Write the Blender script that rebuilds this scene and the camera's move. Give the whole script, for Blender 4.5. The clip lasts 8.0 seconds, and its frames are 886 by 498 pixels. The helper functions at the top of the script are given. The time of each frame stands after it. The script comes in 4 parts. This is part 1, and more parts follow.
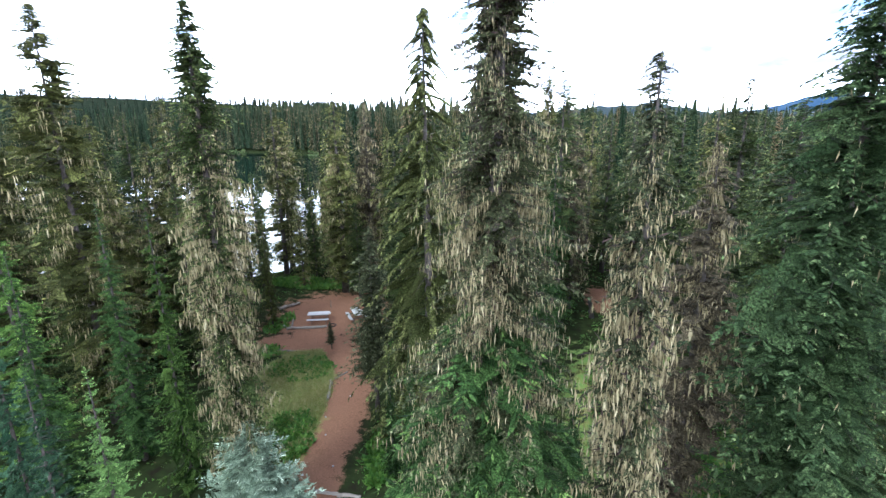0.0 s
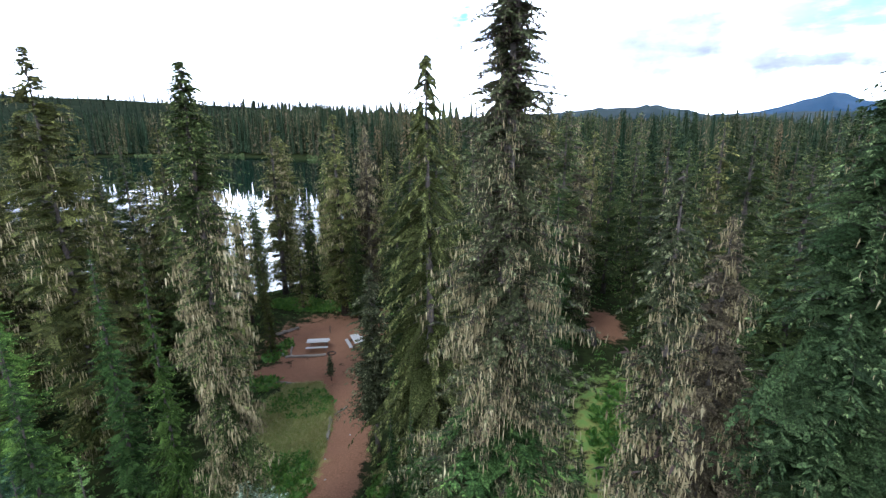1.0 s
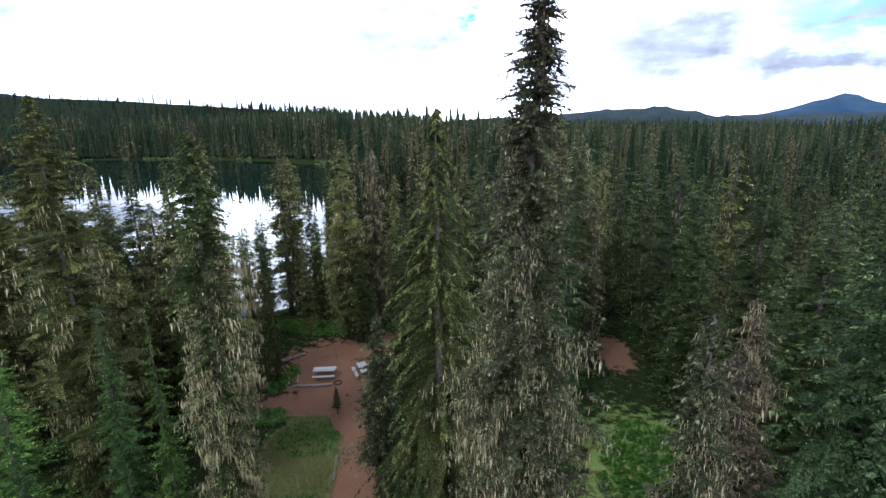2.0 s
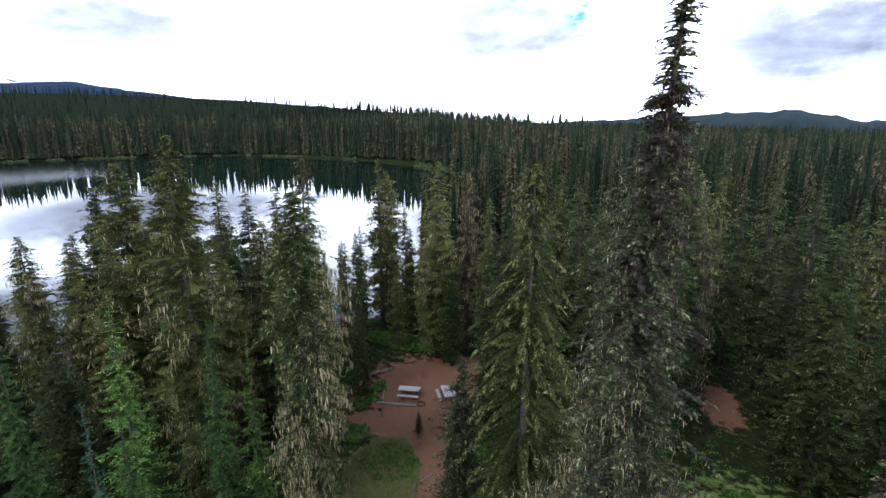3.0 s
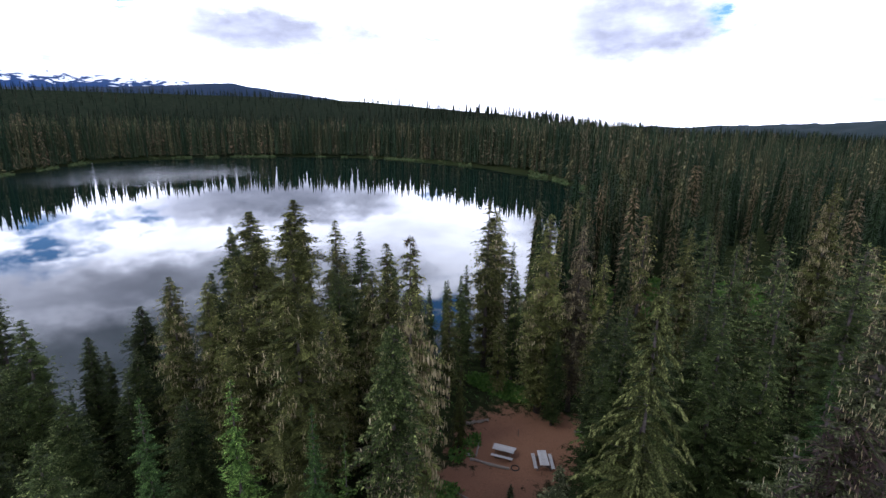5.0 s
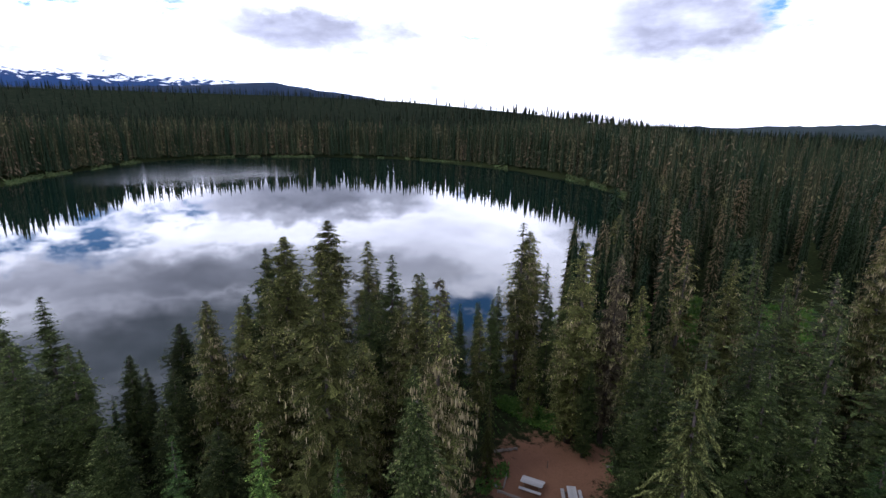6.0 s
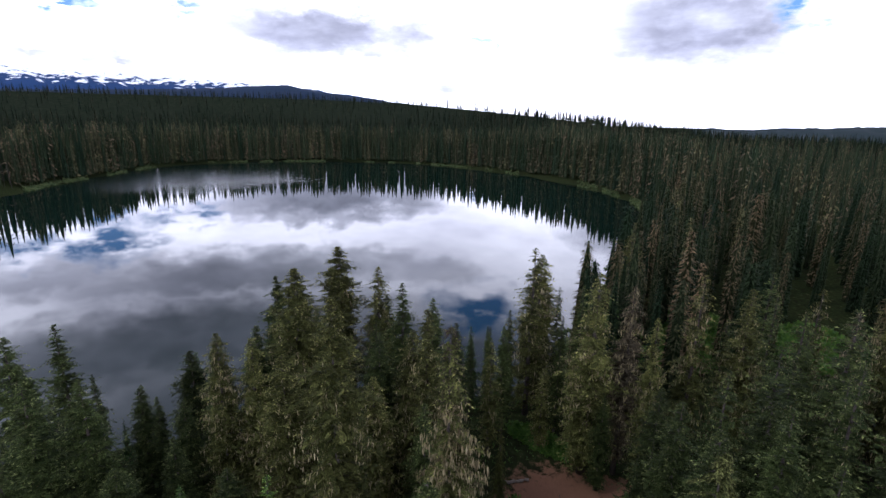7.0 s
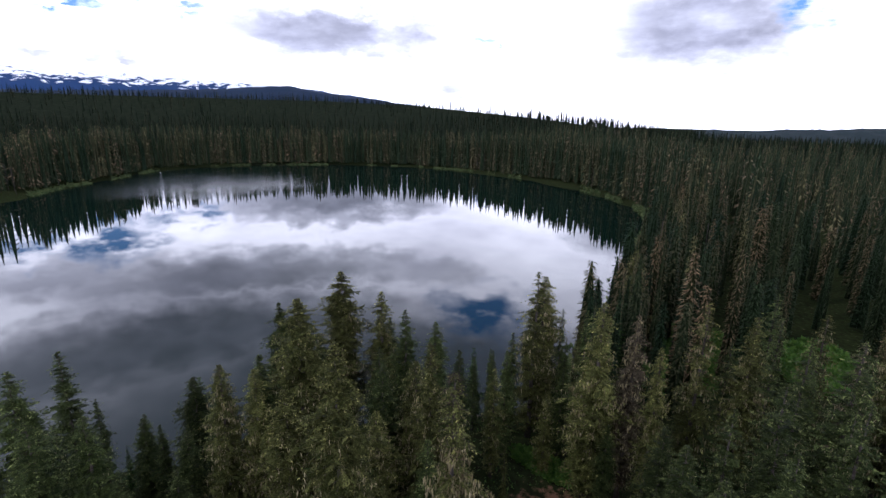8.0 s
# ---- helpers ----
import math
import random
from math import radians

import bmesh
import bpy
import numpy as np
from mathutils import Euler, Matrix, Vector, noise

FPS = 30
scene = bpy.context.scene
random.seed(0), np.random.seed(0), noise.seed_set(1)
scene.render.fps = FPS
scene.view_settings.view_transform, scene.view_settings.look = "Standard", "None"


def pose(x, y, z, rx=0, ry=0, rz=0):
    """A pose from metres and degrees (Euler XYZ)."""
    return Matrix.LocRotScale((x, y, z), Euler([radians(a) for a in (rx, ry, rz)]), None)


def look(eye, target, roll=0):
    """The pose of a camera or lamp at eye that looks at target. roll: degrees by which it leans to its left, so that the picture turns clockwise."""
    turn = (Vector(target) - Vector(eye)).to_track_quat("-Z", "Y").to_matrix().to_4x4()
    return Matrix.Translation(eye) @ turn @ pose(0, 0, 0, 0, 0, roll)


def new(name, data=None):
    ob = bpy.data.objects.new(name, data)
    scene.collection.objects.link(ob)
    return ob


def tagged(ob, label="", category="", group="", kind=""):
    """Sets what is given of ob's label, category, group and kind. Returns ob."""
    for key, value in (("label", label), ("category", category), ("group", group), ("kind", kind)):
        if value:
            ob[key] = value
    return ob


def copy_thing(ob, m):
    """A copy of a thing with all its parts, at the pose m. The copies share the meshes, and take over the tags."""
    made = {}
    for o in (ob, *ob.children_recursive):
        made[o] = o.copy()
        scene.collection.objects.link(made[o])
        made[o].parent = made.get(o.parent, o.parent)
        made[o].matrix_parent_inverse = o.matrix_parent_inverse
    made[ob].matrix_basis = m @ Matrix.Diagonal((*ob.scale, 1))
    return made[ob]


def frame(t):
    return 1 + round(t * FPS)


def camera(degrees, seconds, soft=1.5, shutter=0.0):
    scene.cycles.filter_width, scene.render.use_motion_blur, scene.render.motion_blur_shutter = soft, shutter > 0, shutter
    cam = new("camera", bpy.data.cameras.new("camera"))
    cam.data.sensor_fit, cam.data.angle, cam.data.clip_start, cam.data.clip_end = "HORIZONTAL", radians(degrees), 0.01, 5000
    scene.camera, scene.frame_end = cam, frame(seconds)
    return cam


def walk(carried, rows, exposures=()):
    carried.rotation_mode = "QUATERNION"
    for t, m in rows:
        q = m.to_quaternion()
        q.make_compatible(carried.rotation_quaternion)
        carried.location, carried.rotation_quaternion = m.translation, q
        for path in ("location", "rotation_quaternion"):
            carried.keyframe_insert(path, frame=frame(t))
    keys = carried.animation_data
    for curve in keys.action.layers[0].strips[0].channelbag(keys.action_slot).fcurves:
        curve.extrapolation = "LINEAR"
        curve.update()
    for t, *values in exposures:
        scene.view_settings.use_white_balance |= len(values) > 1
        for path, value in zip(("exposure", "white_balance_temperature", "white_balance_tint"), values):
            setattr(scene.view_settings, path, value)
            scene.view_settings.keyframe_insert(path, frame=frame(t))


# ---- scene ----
cam = camera(84.6, 8.0, soft=1.5)
PATH = [
    (0, (1.253, 0.309, 16.832), (1.001, 2.224, 16.314), -0.88),
    (0.5, (1.098, 0.849, 17.840), (0.849, 2.765, 17.323), -0.84),
    (1, (0.970, 1.306, 18.827), (0.723, 3.223, 18.313), -0.76),
    (1.2, (0.915, 1.487, 19.236), (0.672, 3.405, 18.725), -0.65),
    (2.3, (0.628, 2.651, 21.634), (0.311, 4.558, 21.120), -0.65),
    (2.5, (0.580, 2.881, 22.020), (0.175, 4.771, 21.508), -0.48),
    (3, (0.463, 3.430, 22.983), (-0.175, 5.256, 22.474), 0.13),
    (3.5, (0.316, 3.946, 23.924), (-0.486, 5.706, 23.414), 0.61),
    (4, (0.173, 4.537, 24.945), (-0.743, 6.241, 24.434), 0.65),
    (4.5, (-0.095, 4.959, 26.049), (-1.066, 6.631, 25.538), 0.89),
    (5, (-0.340, 5.287, 27.175), (-1.376, 6.920, 26.663), 1.01),
    (5.2, (-0.421, 5.414, 27.628), (-1.490, 7.025, 27.117), 1.12),
    (6.3, (-1.018, 6.525, 29.984), (-2.184, 8.065, 29.466), 1.20),
    (6.5, (-1.158, 6.676, 30.425), (-2.334, 8.210, 29.911), 1.16),
    (7, (-1.515, 7.007, 31.518), (-2.700, 8.534, 31.004), 1.17),
    (7.5, (-1.803, 7.279, 32.661), (-2.993, 8.803, 32.149), 1.11),
    (8, (-2.033, 7.454, 33.786), (-3.226, 8.976, 33.273), 1.22),
]
EXPOSURES = [(0, 1.83, 5330, -3), (1, 1.33, 5380, -2), (2.5, 0.85, 5430, 0), (4, 0.52, 5560, 3), (5, 0.35, 5600, 6), (8, 0.02, 5700, 9)]
walk(cam, [(t, look(eye, target, roll)) for t, eye, target, roll in PATH], EXPOSURES)


# ---- node helpers ----
class Nodes:
    """Short calls for building node trees."""

    def __init__(self, tree):
        self.tree = tree
        tree.nodes.clear()

    def add(self, kind, **values):
        node = self.tree.nodes.new(kind)
        for key, value in values.items():
            node.inputs[key.replace("_", " ")].default_value = value
        return node

    def join(self, a, b):
        self.tree.links.new(a, b)

    def math(self, op, a, b=0.0, clamp=False):
        node = self.tree.nodes.new("ShaderNodeMath")
        node.operation, node.use_clamp = op, clamp
        for i, v in enumerate((a, b)):
            if isinstance(v, (int, float)):
                node.inputs[i].default_value = v
            else:
                self.join(v, node.inputs[i])
        return node.outputs[0]

    def mix(self, fac, a, b, blend="MIX"):
        node = self.tree.nodes.new("ShaderNodeMix")
        node.data_type, node.blend_type = "RGBA", blend
        for i, v in ((0, fac), (6, a), (7, b)):
            if isinstance(v, (int, float)):
                node.inputs[i].default_value = v
            elif isinstance(v, tuple):
                node.inputs[i].default_value = (*v, 1)
            else:
                self.join(v, node.inputs[i])
        return node.outputs[2]

    def ramp(self, fac, *stops):
        node = self.tree.nodes.new("ShaderNodeValToRGB")
        el = node.color_ramp.elements
        while len(el) < len(stops):
            el.new(0.5)
        for e, (p, c) in zip(el, stops):
            e.position, e.color = p, (*c, 1)
        self.join(fac, node.inputs[0])
        return node.outputs[0]

    def noise(self, scale, detail=4.0, vector=None, rough=0.55):
        node = self.tree.nodes.new("ShaderNodeTexNoise")
        node.inputs["Scale"].default_value, node.inputs["Detail"].default_value = scale, detail
        node.inputs["Roughness"].default_value = rough
        if vector is not None:
            self.join(vector, node.inputs["Vector"])
        return node.outputs[0]

    def scaled(self, color, value):
        node = self.tree.nodes.new("ShaderNodeVectorMath")
        node.operation = "SCALE"
        self.join(color, node.inputs[0])
        self.join(value, node.inputs["Scale"])
        return node.outputs[0]


# ---- sky and light ----
SUN_TURN, SUN_UP = 150.0, 48.0
# clouds and gaps: turn to the left of +y, height, half width, half height (degrees), amount
GREY = [(12.5, 9.6, 9.5, 4.6, 0.85), (51, 8.5, 10.5, 2.6, 0.85), (-16, 7.0, 8, 4.2, 1.05), (-29, 9.5, 9, 4.0, 1.0), (-9.4, 3.5, 7, 2.0, 0.6), (36.8, 3.5, 2.6, 1.4, 0.6), (75.8, 5.1, 2.6, 0.7, 0.6), (71.7, 5.2, 2.4, 0.7, 0.6),
        (1.0, 6.0, 7, 3.2, 0.4), (52, 11.0, 6, 1.0, 0.5), (-27, 4.8, 8, 1.6, 1.1), (60, 16.8, 15, 2.2, 0.65), (77, 15, 8, 1.4, 0.35), (39, 17.5, 4.5, 1.5, 0.25), (68, 22.8, 22, 3.6, 0.9), (45, 30, 30, 6, 1.0)]
BLUE = [(74, 9.1, 2.8, 1.1, 1.0), (33.6, 8.1, 0.9, 0.6, 0.8), (4.3, 10, 2.2, 1.2, 1.0), (73.5, 12.2, 3.6, 1.7, 1.0), (79, 12.2, 6, 1.2, 1.0), (66.2, 10.2, 3.6, 0.9, 0.9),
        (33.2, 22.4, 5.5, 3.2, 1.0), (-31, 8, 5, 2.4, 0.7)]


def make_sky():
    world = bpy.data.worlds.new("sky")
    scene.world = world
    world.use_nodes = True
    n = Nodes(world.node_tree)
    sky = n.add("ShaderNodeTexSky")
    sky.sky_type, sky.sun_disc = "NISHITA", False
    sky.sun_elevation, sky.sun_rotation = radians(SUN_UP), radians(-SUN_TURN)
    co = n.add("ShaderNodeTexCoord").outputs["Generated"]
    sep = n.add("ShaderNodeSeparateXYZ")
    n.join(co, sep.inputs[0])
    x, y, z = sep.outputs
    flat = n.math("SQRT", n.math("ADD", n.math("MULTIPLY", x, x), n.math("MULTIPLY", y, y)))
    turn = n.math("MULTIPLY", n.math("ARCTAN2", n.math("MULTIPLY", x, -1.0), y), 180 / math.pi)
    up = n.math("MULTIPLY", n.math("ARCTAN2", n.math("ABSOLUTE", z), flat), 180 / math.pi)
    # cloud layer seen in perspective
    low = n.math("ADD", n.math("ABSOLUTE", z), 0.1)
    layer = n.add("ShaderNodeCombineXYZ")
    n.join(n.math("DIVIDE", x, low), layer.inputs[0])
    n.join(n.math("DIVIDE", y, low), layer.inputs[1])
    rough = n.noise(1.1, 6.0, layer.outputs[0], 0.6)
    fine = n.noise(3.1, 5.0, layer.outputs[0], 0.6)
    # rounded edges of the clouds
    puff = n.add("ShaderNodeCombineXYZ")
    n.join(n.math("MULTIPLY", turn, 0.16), puff.inputs[0])
    n.join(n.math("MULTIPLY", up, 0.28), puff.inputs[1])
    billow = n.noise(1.3, 5.0, puff.outputs[0], 0.55)
    wob_a = n.math("MULTIPLY", n.math("SUBTRACT", billow, 0.5), 9.0)
    wob_b = n.math("MULTIPLY", n.math("SUBTRACT", n.noise(2.3, 5.0, puff.outputs[0], 0.55), 0.5), 5.0)

    def blobs(rows):
        total = None
        for a, e, w, h, amount in rows:
            da = n.math("DIVIDE", n.math("SUBTRACT", n.math("ADD", turn, wob_a), a), w)
            de = n.math("DIVIDE", n.math("SUBTRACT", n.math("ADD", up, wob_b), e), h)
            d = n.math("ADD", n.math("MULTIPLY", da, da), n.math("MULTIPLY", de, de))
            v = n.math("MULTIPLY", n.math("POWER", n.math("MULTIPLY", n.math("SUBTRACT", 2.2, d), 0.5, True), 1.3), amount)
            total = v if total is None else n.math("MAXIMUM", total, v)
        return total

    grey, blue = blobs(GREY), n.math("MULTIPLY", blobs(BLUE), n.math("MULTIPLY", n.math("SUBTRACT", fine, 0.38), 7.0, True))
    base = n.mix(n.math("MULTIPLY", n.math("SUBTRACT", rough, 0.40), 3.2, True), (2.5, 2.35, 2.66), (4.0, 3.76, 4.06))
    thick = n.math("MULTIPLY", grey, n.math("ADD", n.math("MULTIPLY", billow, 0.9), 0.55))
    cloud = n.mix(1.0, n.scaled(base, n.math("POWER", 0.17, thick)), n.mix(grey, (1.0, 1.0, 1.0), (0.95, 0.975, 1.08)), "MULTIPLY")
    # the cloud deck is thicker and darker overhead
    over = n.math("MULTIPLY", n.math("SUBTRACT", n.math("ADD", up, n.math("MULTIPLY", wob_b, 1.5)), 21.5), 1 / 16, True)
    cloud = n.mix(over, cloud, n.mix(n.math("MULTIPLY", n.math("SUBTRACT", rough, 0.42), 3.0, True), (0.44, 0.45, 0.60), (0.95, 0.92, 1.08)))
    clear = n.mix(0.5, n.scaled(sky.outputs[0], n.math("ADD", 0.12, 0.0)), (0.16, 0.42, 1.1))
    colour = n.mix(blue, cloud, clear)
    bg = n.add("ShaderNodeBackground", Strength=1.0)
    n.join(colour, bg.inputs[0])
    out = n.add("ShaderNodeOutputWorld")
    n.join(bg.outputs[0], out.inputs[0])


make_sky()
sun = new("sun", bpy.data.lights.new("sun", "SUN"))
sun.data.energy, sun.data.angle, sun.data.color = 0.9, radians(12), (1.0, 0.96, 0.9)
sun.matrix_world = look((60 * math.sin(radians(SUN_TURN)) * -1, 60 * math.cos(radians(SUN_TURN)), 75), (0, 0, 0))


# ---- materials ----
def material(name):
    m = bpy.data.materials.new(name)
    m.use_nodes = True
    return m, Nodes(m.node_tree)


def finish(n, colour, rough=0.8, leaf=0.0, bump=None, strength=0.3, spec=0.3, metal=0.0, gap=None):
    p = n.add("ShaderNodeBsdfPrincipled", Roughness=rough, Metallic=metal)
    p.inputs["Specular IOR Level"].default_value = spec
    if isinstance(colour, tuple):
        p.inputs["Base Color"].default_value = (*colour, 1)
    else:
        n.join(colour, p.inputs["Base Color"])
    if bump is not None:
        b = n.add("ShaderNodeBump", Strength=strength, Distance=0.05)
        n.join(bump, b.inputs["Height"])
        n.join(b.outputs[0], p.inputs["Normal"])
    shader = p.outputs[0]
    if leaf:
        t = n.add("ShaderNodeBsdfTranslucent")
        n.join(colour, t.inputs[0])
        mix = n.add("ShaderNodeMixShader")
        mix.inputs[0].default_value = leaf
        n.join(shader, mix.inputs[1])
        n.join(t.outputs[0], mix.inputs[2])
        shader = mix.outputs[0]
    if gap is not None:
        mix = n.add("ShaderNodeMixShader")
        n.join(gap, mix.inputs[0])
        n.join(shader, mix.inputs[1])
        n.join(n.add("ShaderNodeBsdfTransparent").outputs[0], mix.inputs[2])
        shader = mix.outputs[0]
    n.join(shader, n.add("ShaderNodeOutputMaterial").inputs[0])


def foliage(name, dark, light, tip, spread=0.6, grain=11.0, holes=0.43):
    """Needle sprays: hue by tree, brightness by spray and by patch, with gaps between the twigs."""
    m, n = material(name)
    tree = n.add("ShaderNodeObjectInfo").outputs["Random"]
    spray = n.add("ShaderNodeNewGeometry").outputs["Random Per Island"]
    co = n.add("ShaderNodeTexCoord").outputs["Object"]
    patch, twig = n.noise(0.9, 3.0, co), n.noise(grain, 2.0, co)
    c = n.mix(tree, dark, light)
    # paler outer sprays: new growth, with the bright-tip light contrast put into colour
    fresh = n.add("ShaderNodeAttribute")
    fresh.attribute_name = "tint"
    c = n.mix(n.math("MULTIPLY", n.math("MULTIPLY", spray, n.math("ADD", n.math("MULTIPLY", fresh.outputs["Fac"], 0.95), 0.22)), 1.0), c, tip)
    k = n.math("ADD", n.math("MULTIPLY", spray, spread), 1.0 - spread * 0.5)
    k = n.math("MULTIPLY", k, n.math("ADD", n.math("MULTIPLY", patch, 1.1), 0.45))
    own = n.math("FRACT", n.math("MULTIPLY", tree, 7.31))
    k = n.math("MULTIPLY", k, n.math("ADD", n.math("MULTIPLY", own, 0.85), 0.75))
    # needle texture; twig noise also puts shade beside the gaps into the colour
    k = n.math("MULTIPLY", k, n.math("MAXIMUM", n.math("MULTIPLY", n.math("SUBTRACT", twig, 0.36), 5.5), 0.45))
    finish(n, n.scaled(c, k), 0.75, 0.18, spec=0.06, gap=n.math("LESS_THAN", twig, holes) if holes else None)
    return m


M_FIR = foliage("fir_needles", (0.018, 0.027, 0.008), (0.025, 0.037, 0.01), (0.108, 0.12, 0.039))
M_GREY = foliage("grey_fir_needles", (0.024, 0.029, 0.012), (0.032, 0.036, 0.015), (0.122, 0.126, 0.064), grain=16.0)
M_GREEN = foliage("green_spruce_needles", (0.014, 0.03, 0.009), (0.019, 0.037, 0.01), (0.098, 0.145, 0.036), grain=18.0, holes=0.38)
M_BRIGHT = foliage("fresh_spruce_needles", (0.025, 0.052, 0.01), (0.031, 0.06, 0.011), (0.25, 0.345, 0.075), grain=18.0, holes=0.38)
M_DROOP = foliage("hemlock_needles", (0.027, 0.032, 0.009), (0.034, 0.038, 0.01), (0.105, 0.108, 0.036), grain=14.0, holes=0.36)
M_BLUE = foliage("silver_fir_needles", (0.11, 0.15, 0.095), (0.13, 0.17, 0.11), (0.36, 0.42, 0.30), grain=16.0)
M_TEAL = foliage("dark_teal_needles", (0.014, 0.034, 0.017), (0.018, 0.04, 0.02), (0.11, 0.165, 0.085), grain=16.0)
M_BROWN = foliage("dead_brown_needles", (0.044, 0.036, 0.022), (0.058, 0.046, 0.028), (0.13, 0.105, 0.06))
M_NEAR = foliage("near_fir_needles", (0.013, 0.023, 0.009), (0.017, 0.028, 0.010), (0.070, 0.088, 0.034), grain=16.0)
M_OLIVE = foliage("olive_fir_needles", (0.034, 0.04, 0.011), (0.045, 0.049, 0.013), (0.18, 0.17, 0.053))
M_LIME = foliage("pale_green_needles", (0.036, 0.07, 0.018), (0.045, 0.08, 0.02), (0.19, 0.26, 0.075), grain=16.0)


def lichen_material():
    m, n = material("hanging_lichen")
    spray = n.add("ShaderNodeNewGeometry").outputs["Random Per Island"]
    patch = n.noise(0.7, 3.0, n.add("ShaderNodeTexCoord").outputs["Object"])
    c = n.ramp(spray, (0.0, (0.095, 0.078, 0.040)), (0.5, (0.205, 0.170, 0.090)), (0.85, (0.29, 0.242, 0.135)), (1.0, (0.385, 0.33, 0.20)))
    finish(n, n.scaled(c, n.math("ADD", n.math("MULTIPLY", patch, 0.9), 0.5)), 0.9, 0.2, spec=0.1)
    return m


def bark_material():
    m, n = material("grey_bark")
    co = n.add("ShaderNodeTexCoord").outputs["Object"]
    f = n.noise(7.0, 6.0, co)
    c = n.ramp(f, (0.25, (0.022, 0.018, 0.015)), (0.55, (0.055, 0.045, 0.039)), (0.8, (0.11, 0.096, 0.085)))
    finish(n, c, 0.9, bump=f, strength=0.6, spec=0.15)
    return m


def far_material(name, gaps, hue=(1.0, 1.0, 1.0)):
    m, n = material(name)
    at = n.add("ShaderNodeAttribute")
    at.attribute_name = "tint"
    spray = n.add("ShaderNodeNewGeometry").outputs["Random Per Island"]
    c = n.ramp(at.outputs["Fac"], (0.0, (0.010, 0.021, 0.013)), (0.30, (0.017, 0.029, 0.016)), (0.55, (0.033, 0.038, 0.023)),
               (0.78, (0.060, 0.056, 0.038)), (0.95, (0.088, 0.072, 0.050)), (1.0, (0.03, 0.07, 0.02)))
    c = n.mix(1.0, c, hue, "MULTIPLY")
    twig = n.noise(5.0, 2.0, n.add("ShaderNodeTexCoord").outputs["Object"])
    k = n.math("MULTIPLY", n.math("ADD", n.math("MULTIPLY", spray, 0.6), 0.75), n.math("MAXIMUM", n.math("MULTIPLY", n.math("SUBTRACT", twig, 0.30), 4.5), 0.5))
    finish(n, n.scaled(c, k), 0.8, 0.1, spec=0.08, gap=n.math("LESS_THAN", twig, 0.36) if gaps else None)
    return m


def leaf_material(name, a, b, c_tip):
    m, n = material(name)
    spray = n.add("ShaderNodeNewGeometry").outputs["Random Per Island"]
    patch = n.noise(0.35, 3.0, n.add("ShaderNodeTexCoord").outputs["Object"])
    c = n.mix(patch, a, b)
    c = n.mix(n.math("POWER", spray, 2.0), c, c_tip)
    finish(n, c, 0.6, 0.3, spec=0.25)
    return m


def ground_material():
    m, n = material("forest_floor")
    co = n.add("ShaderNodeTexCoord").outputs["Object"]
    big, mid, fine = n.noise(0.12, 4.0, co), n.noise(1.3, 5.0, co), n.noise(14.0, 5.0, co)
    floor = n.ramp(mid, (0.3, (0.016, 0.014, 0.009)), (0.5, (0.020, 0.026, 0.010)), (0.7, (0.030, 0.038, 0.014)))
    grass = n.ramp(mid, (0.25, (0.23, 0.16, 0.078)), (0.45, (0.19, 0.20, 0.056)), (0.6, (0.12, 0.19, 0.046)), (0.8, (0.26, 0.21, 0.09)))
    dirt = n.ramp(fine, (0.2, (0.090, 0.043, 0.025)), (0.5, (0.165, 0.085, 0.050)), (0.75, (0.235, 0.130, 0.082)))
    dirt = n.mix(n.math("MULTIPLY", n.math("SUBTRACT", mid, 0.4), 2.2, True), dirt, (0.178, 0.096, 0.058))
    for key, c in (("grass", grass), ("dirt", dirt)):
        at = n.add("ShaderNodeAttribute")
        at.attribute_name = key
        f = n.math("ADD", at.outputs["Fac"], n.math("MULTIPLY", n.math("SUBTRACT", mid, 0.5), 1.9))
        f = n.math("ADD", f, n.math("MULTIPLY", n.math("SUBTRACT", fine, 0.5), 0.9))
        f = n.math("MULTIPLY", n.math("SUBTRACT", f, 0.36), 3.5, True)
        floor = n.mix(f, floor, c)
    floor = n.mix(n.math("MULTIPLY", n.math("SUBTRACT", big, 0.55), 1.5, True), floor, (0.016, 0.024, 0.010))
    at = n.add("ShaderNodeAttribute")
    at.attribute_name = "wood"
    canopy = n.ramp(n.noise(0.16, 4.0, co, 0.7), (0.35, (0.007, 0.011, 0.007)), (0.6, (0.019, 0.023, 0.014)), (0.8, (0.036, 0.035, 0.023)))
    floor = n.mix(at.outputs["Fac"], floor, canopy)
    finish(n, floor, 1.0, bump=fine, strength=0.5, spec=0.0)
    return m


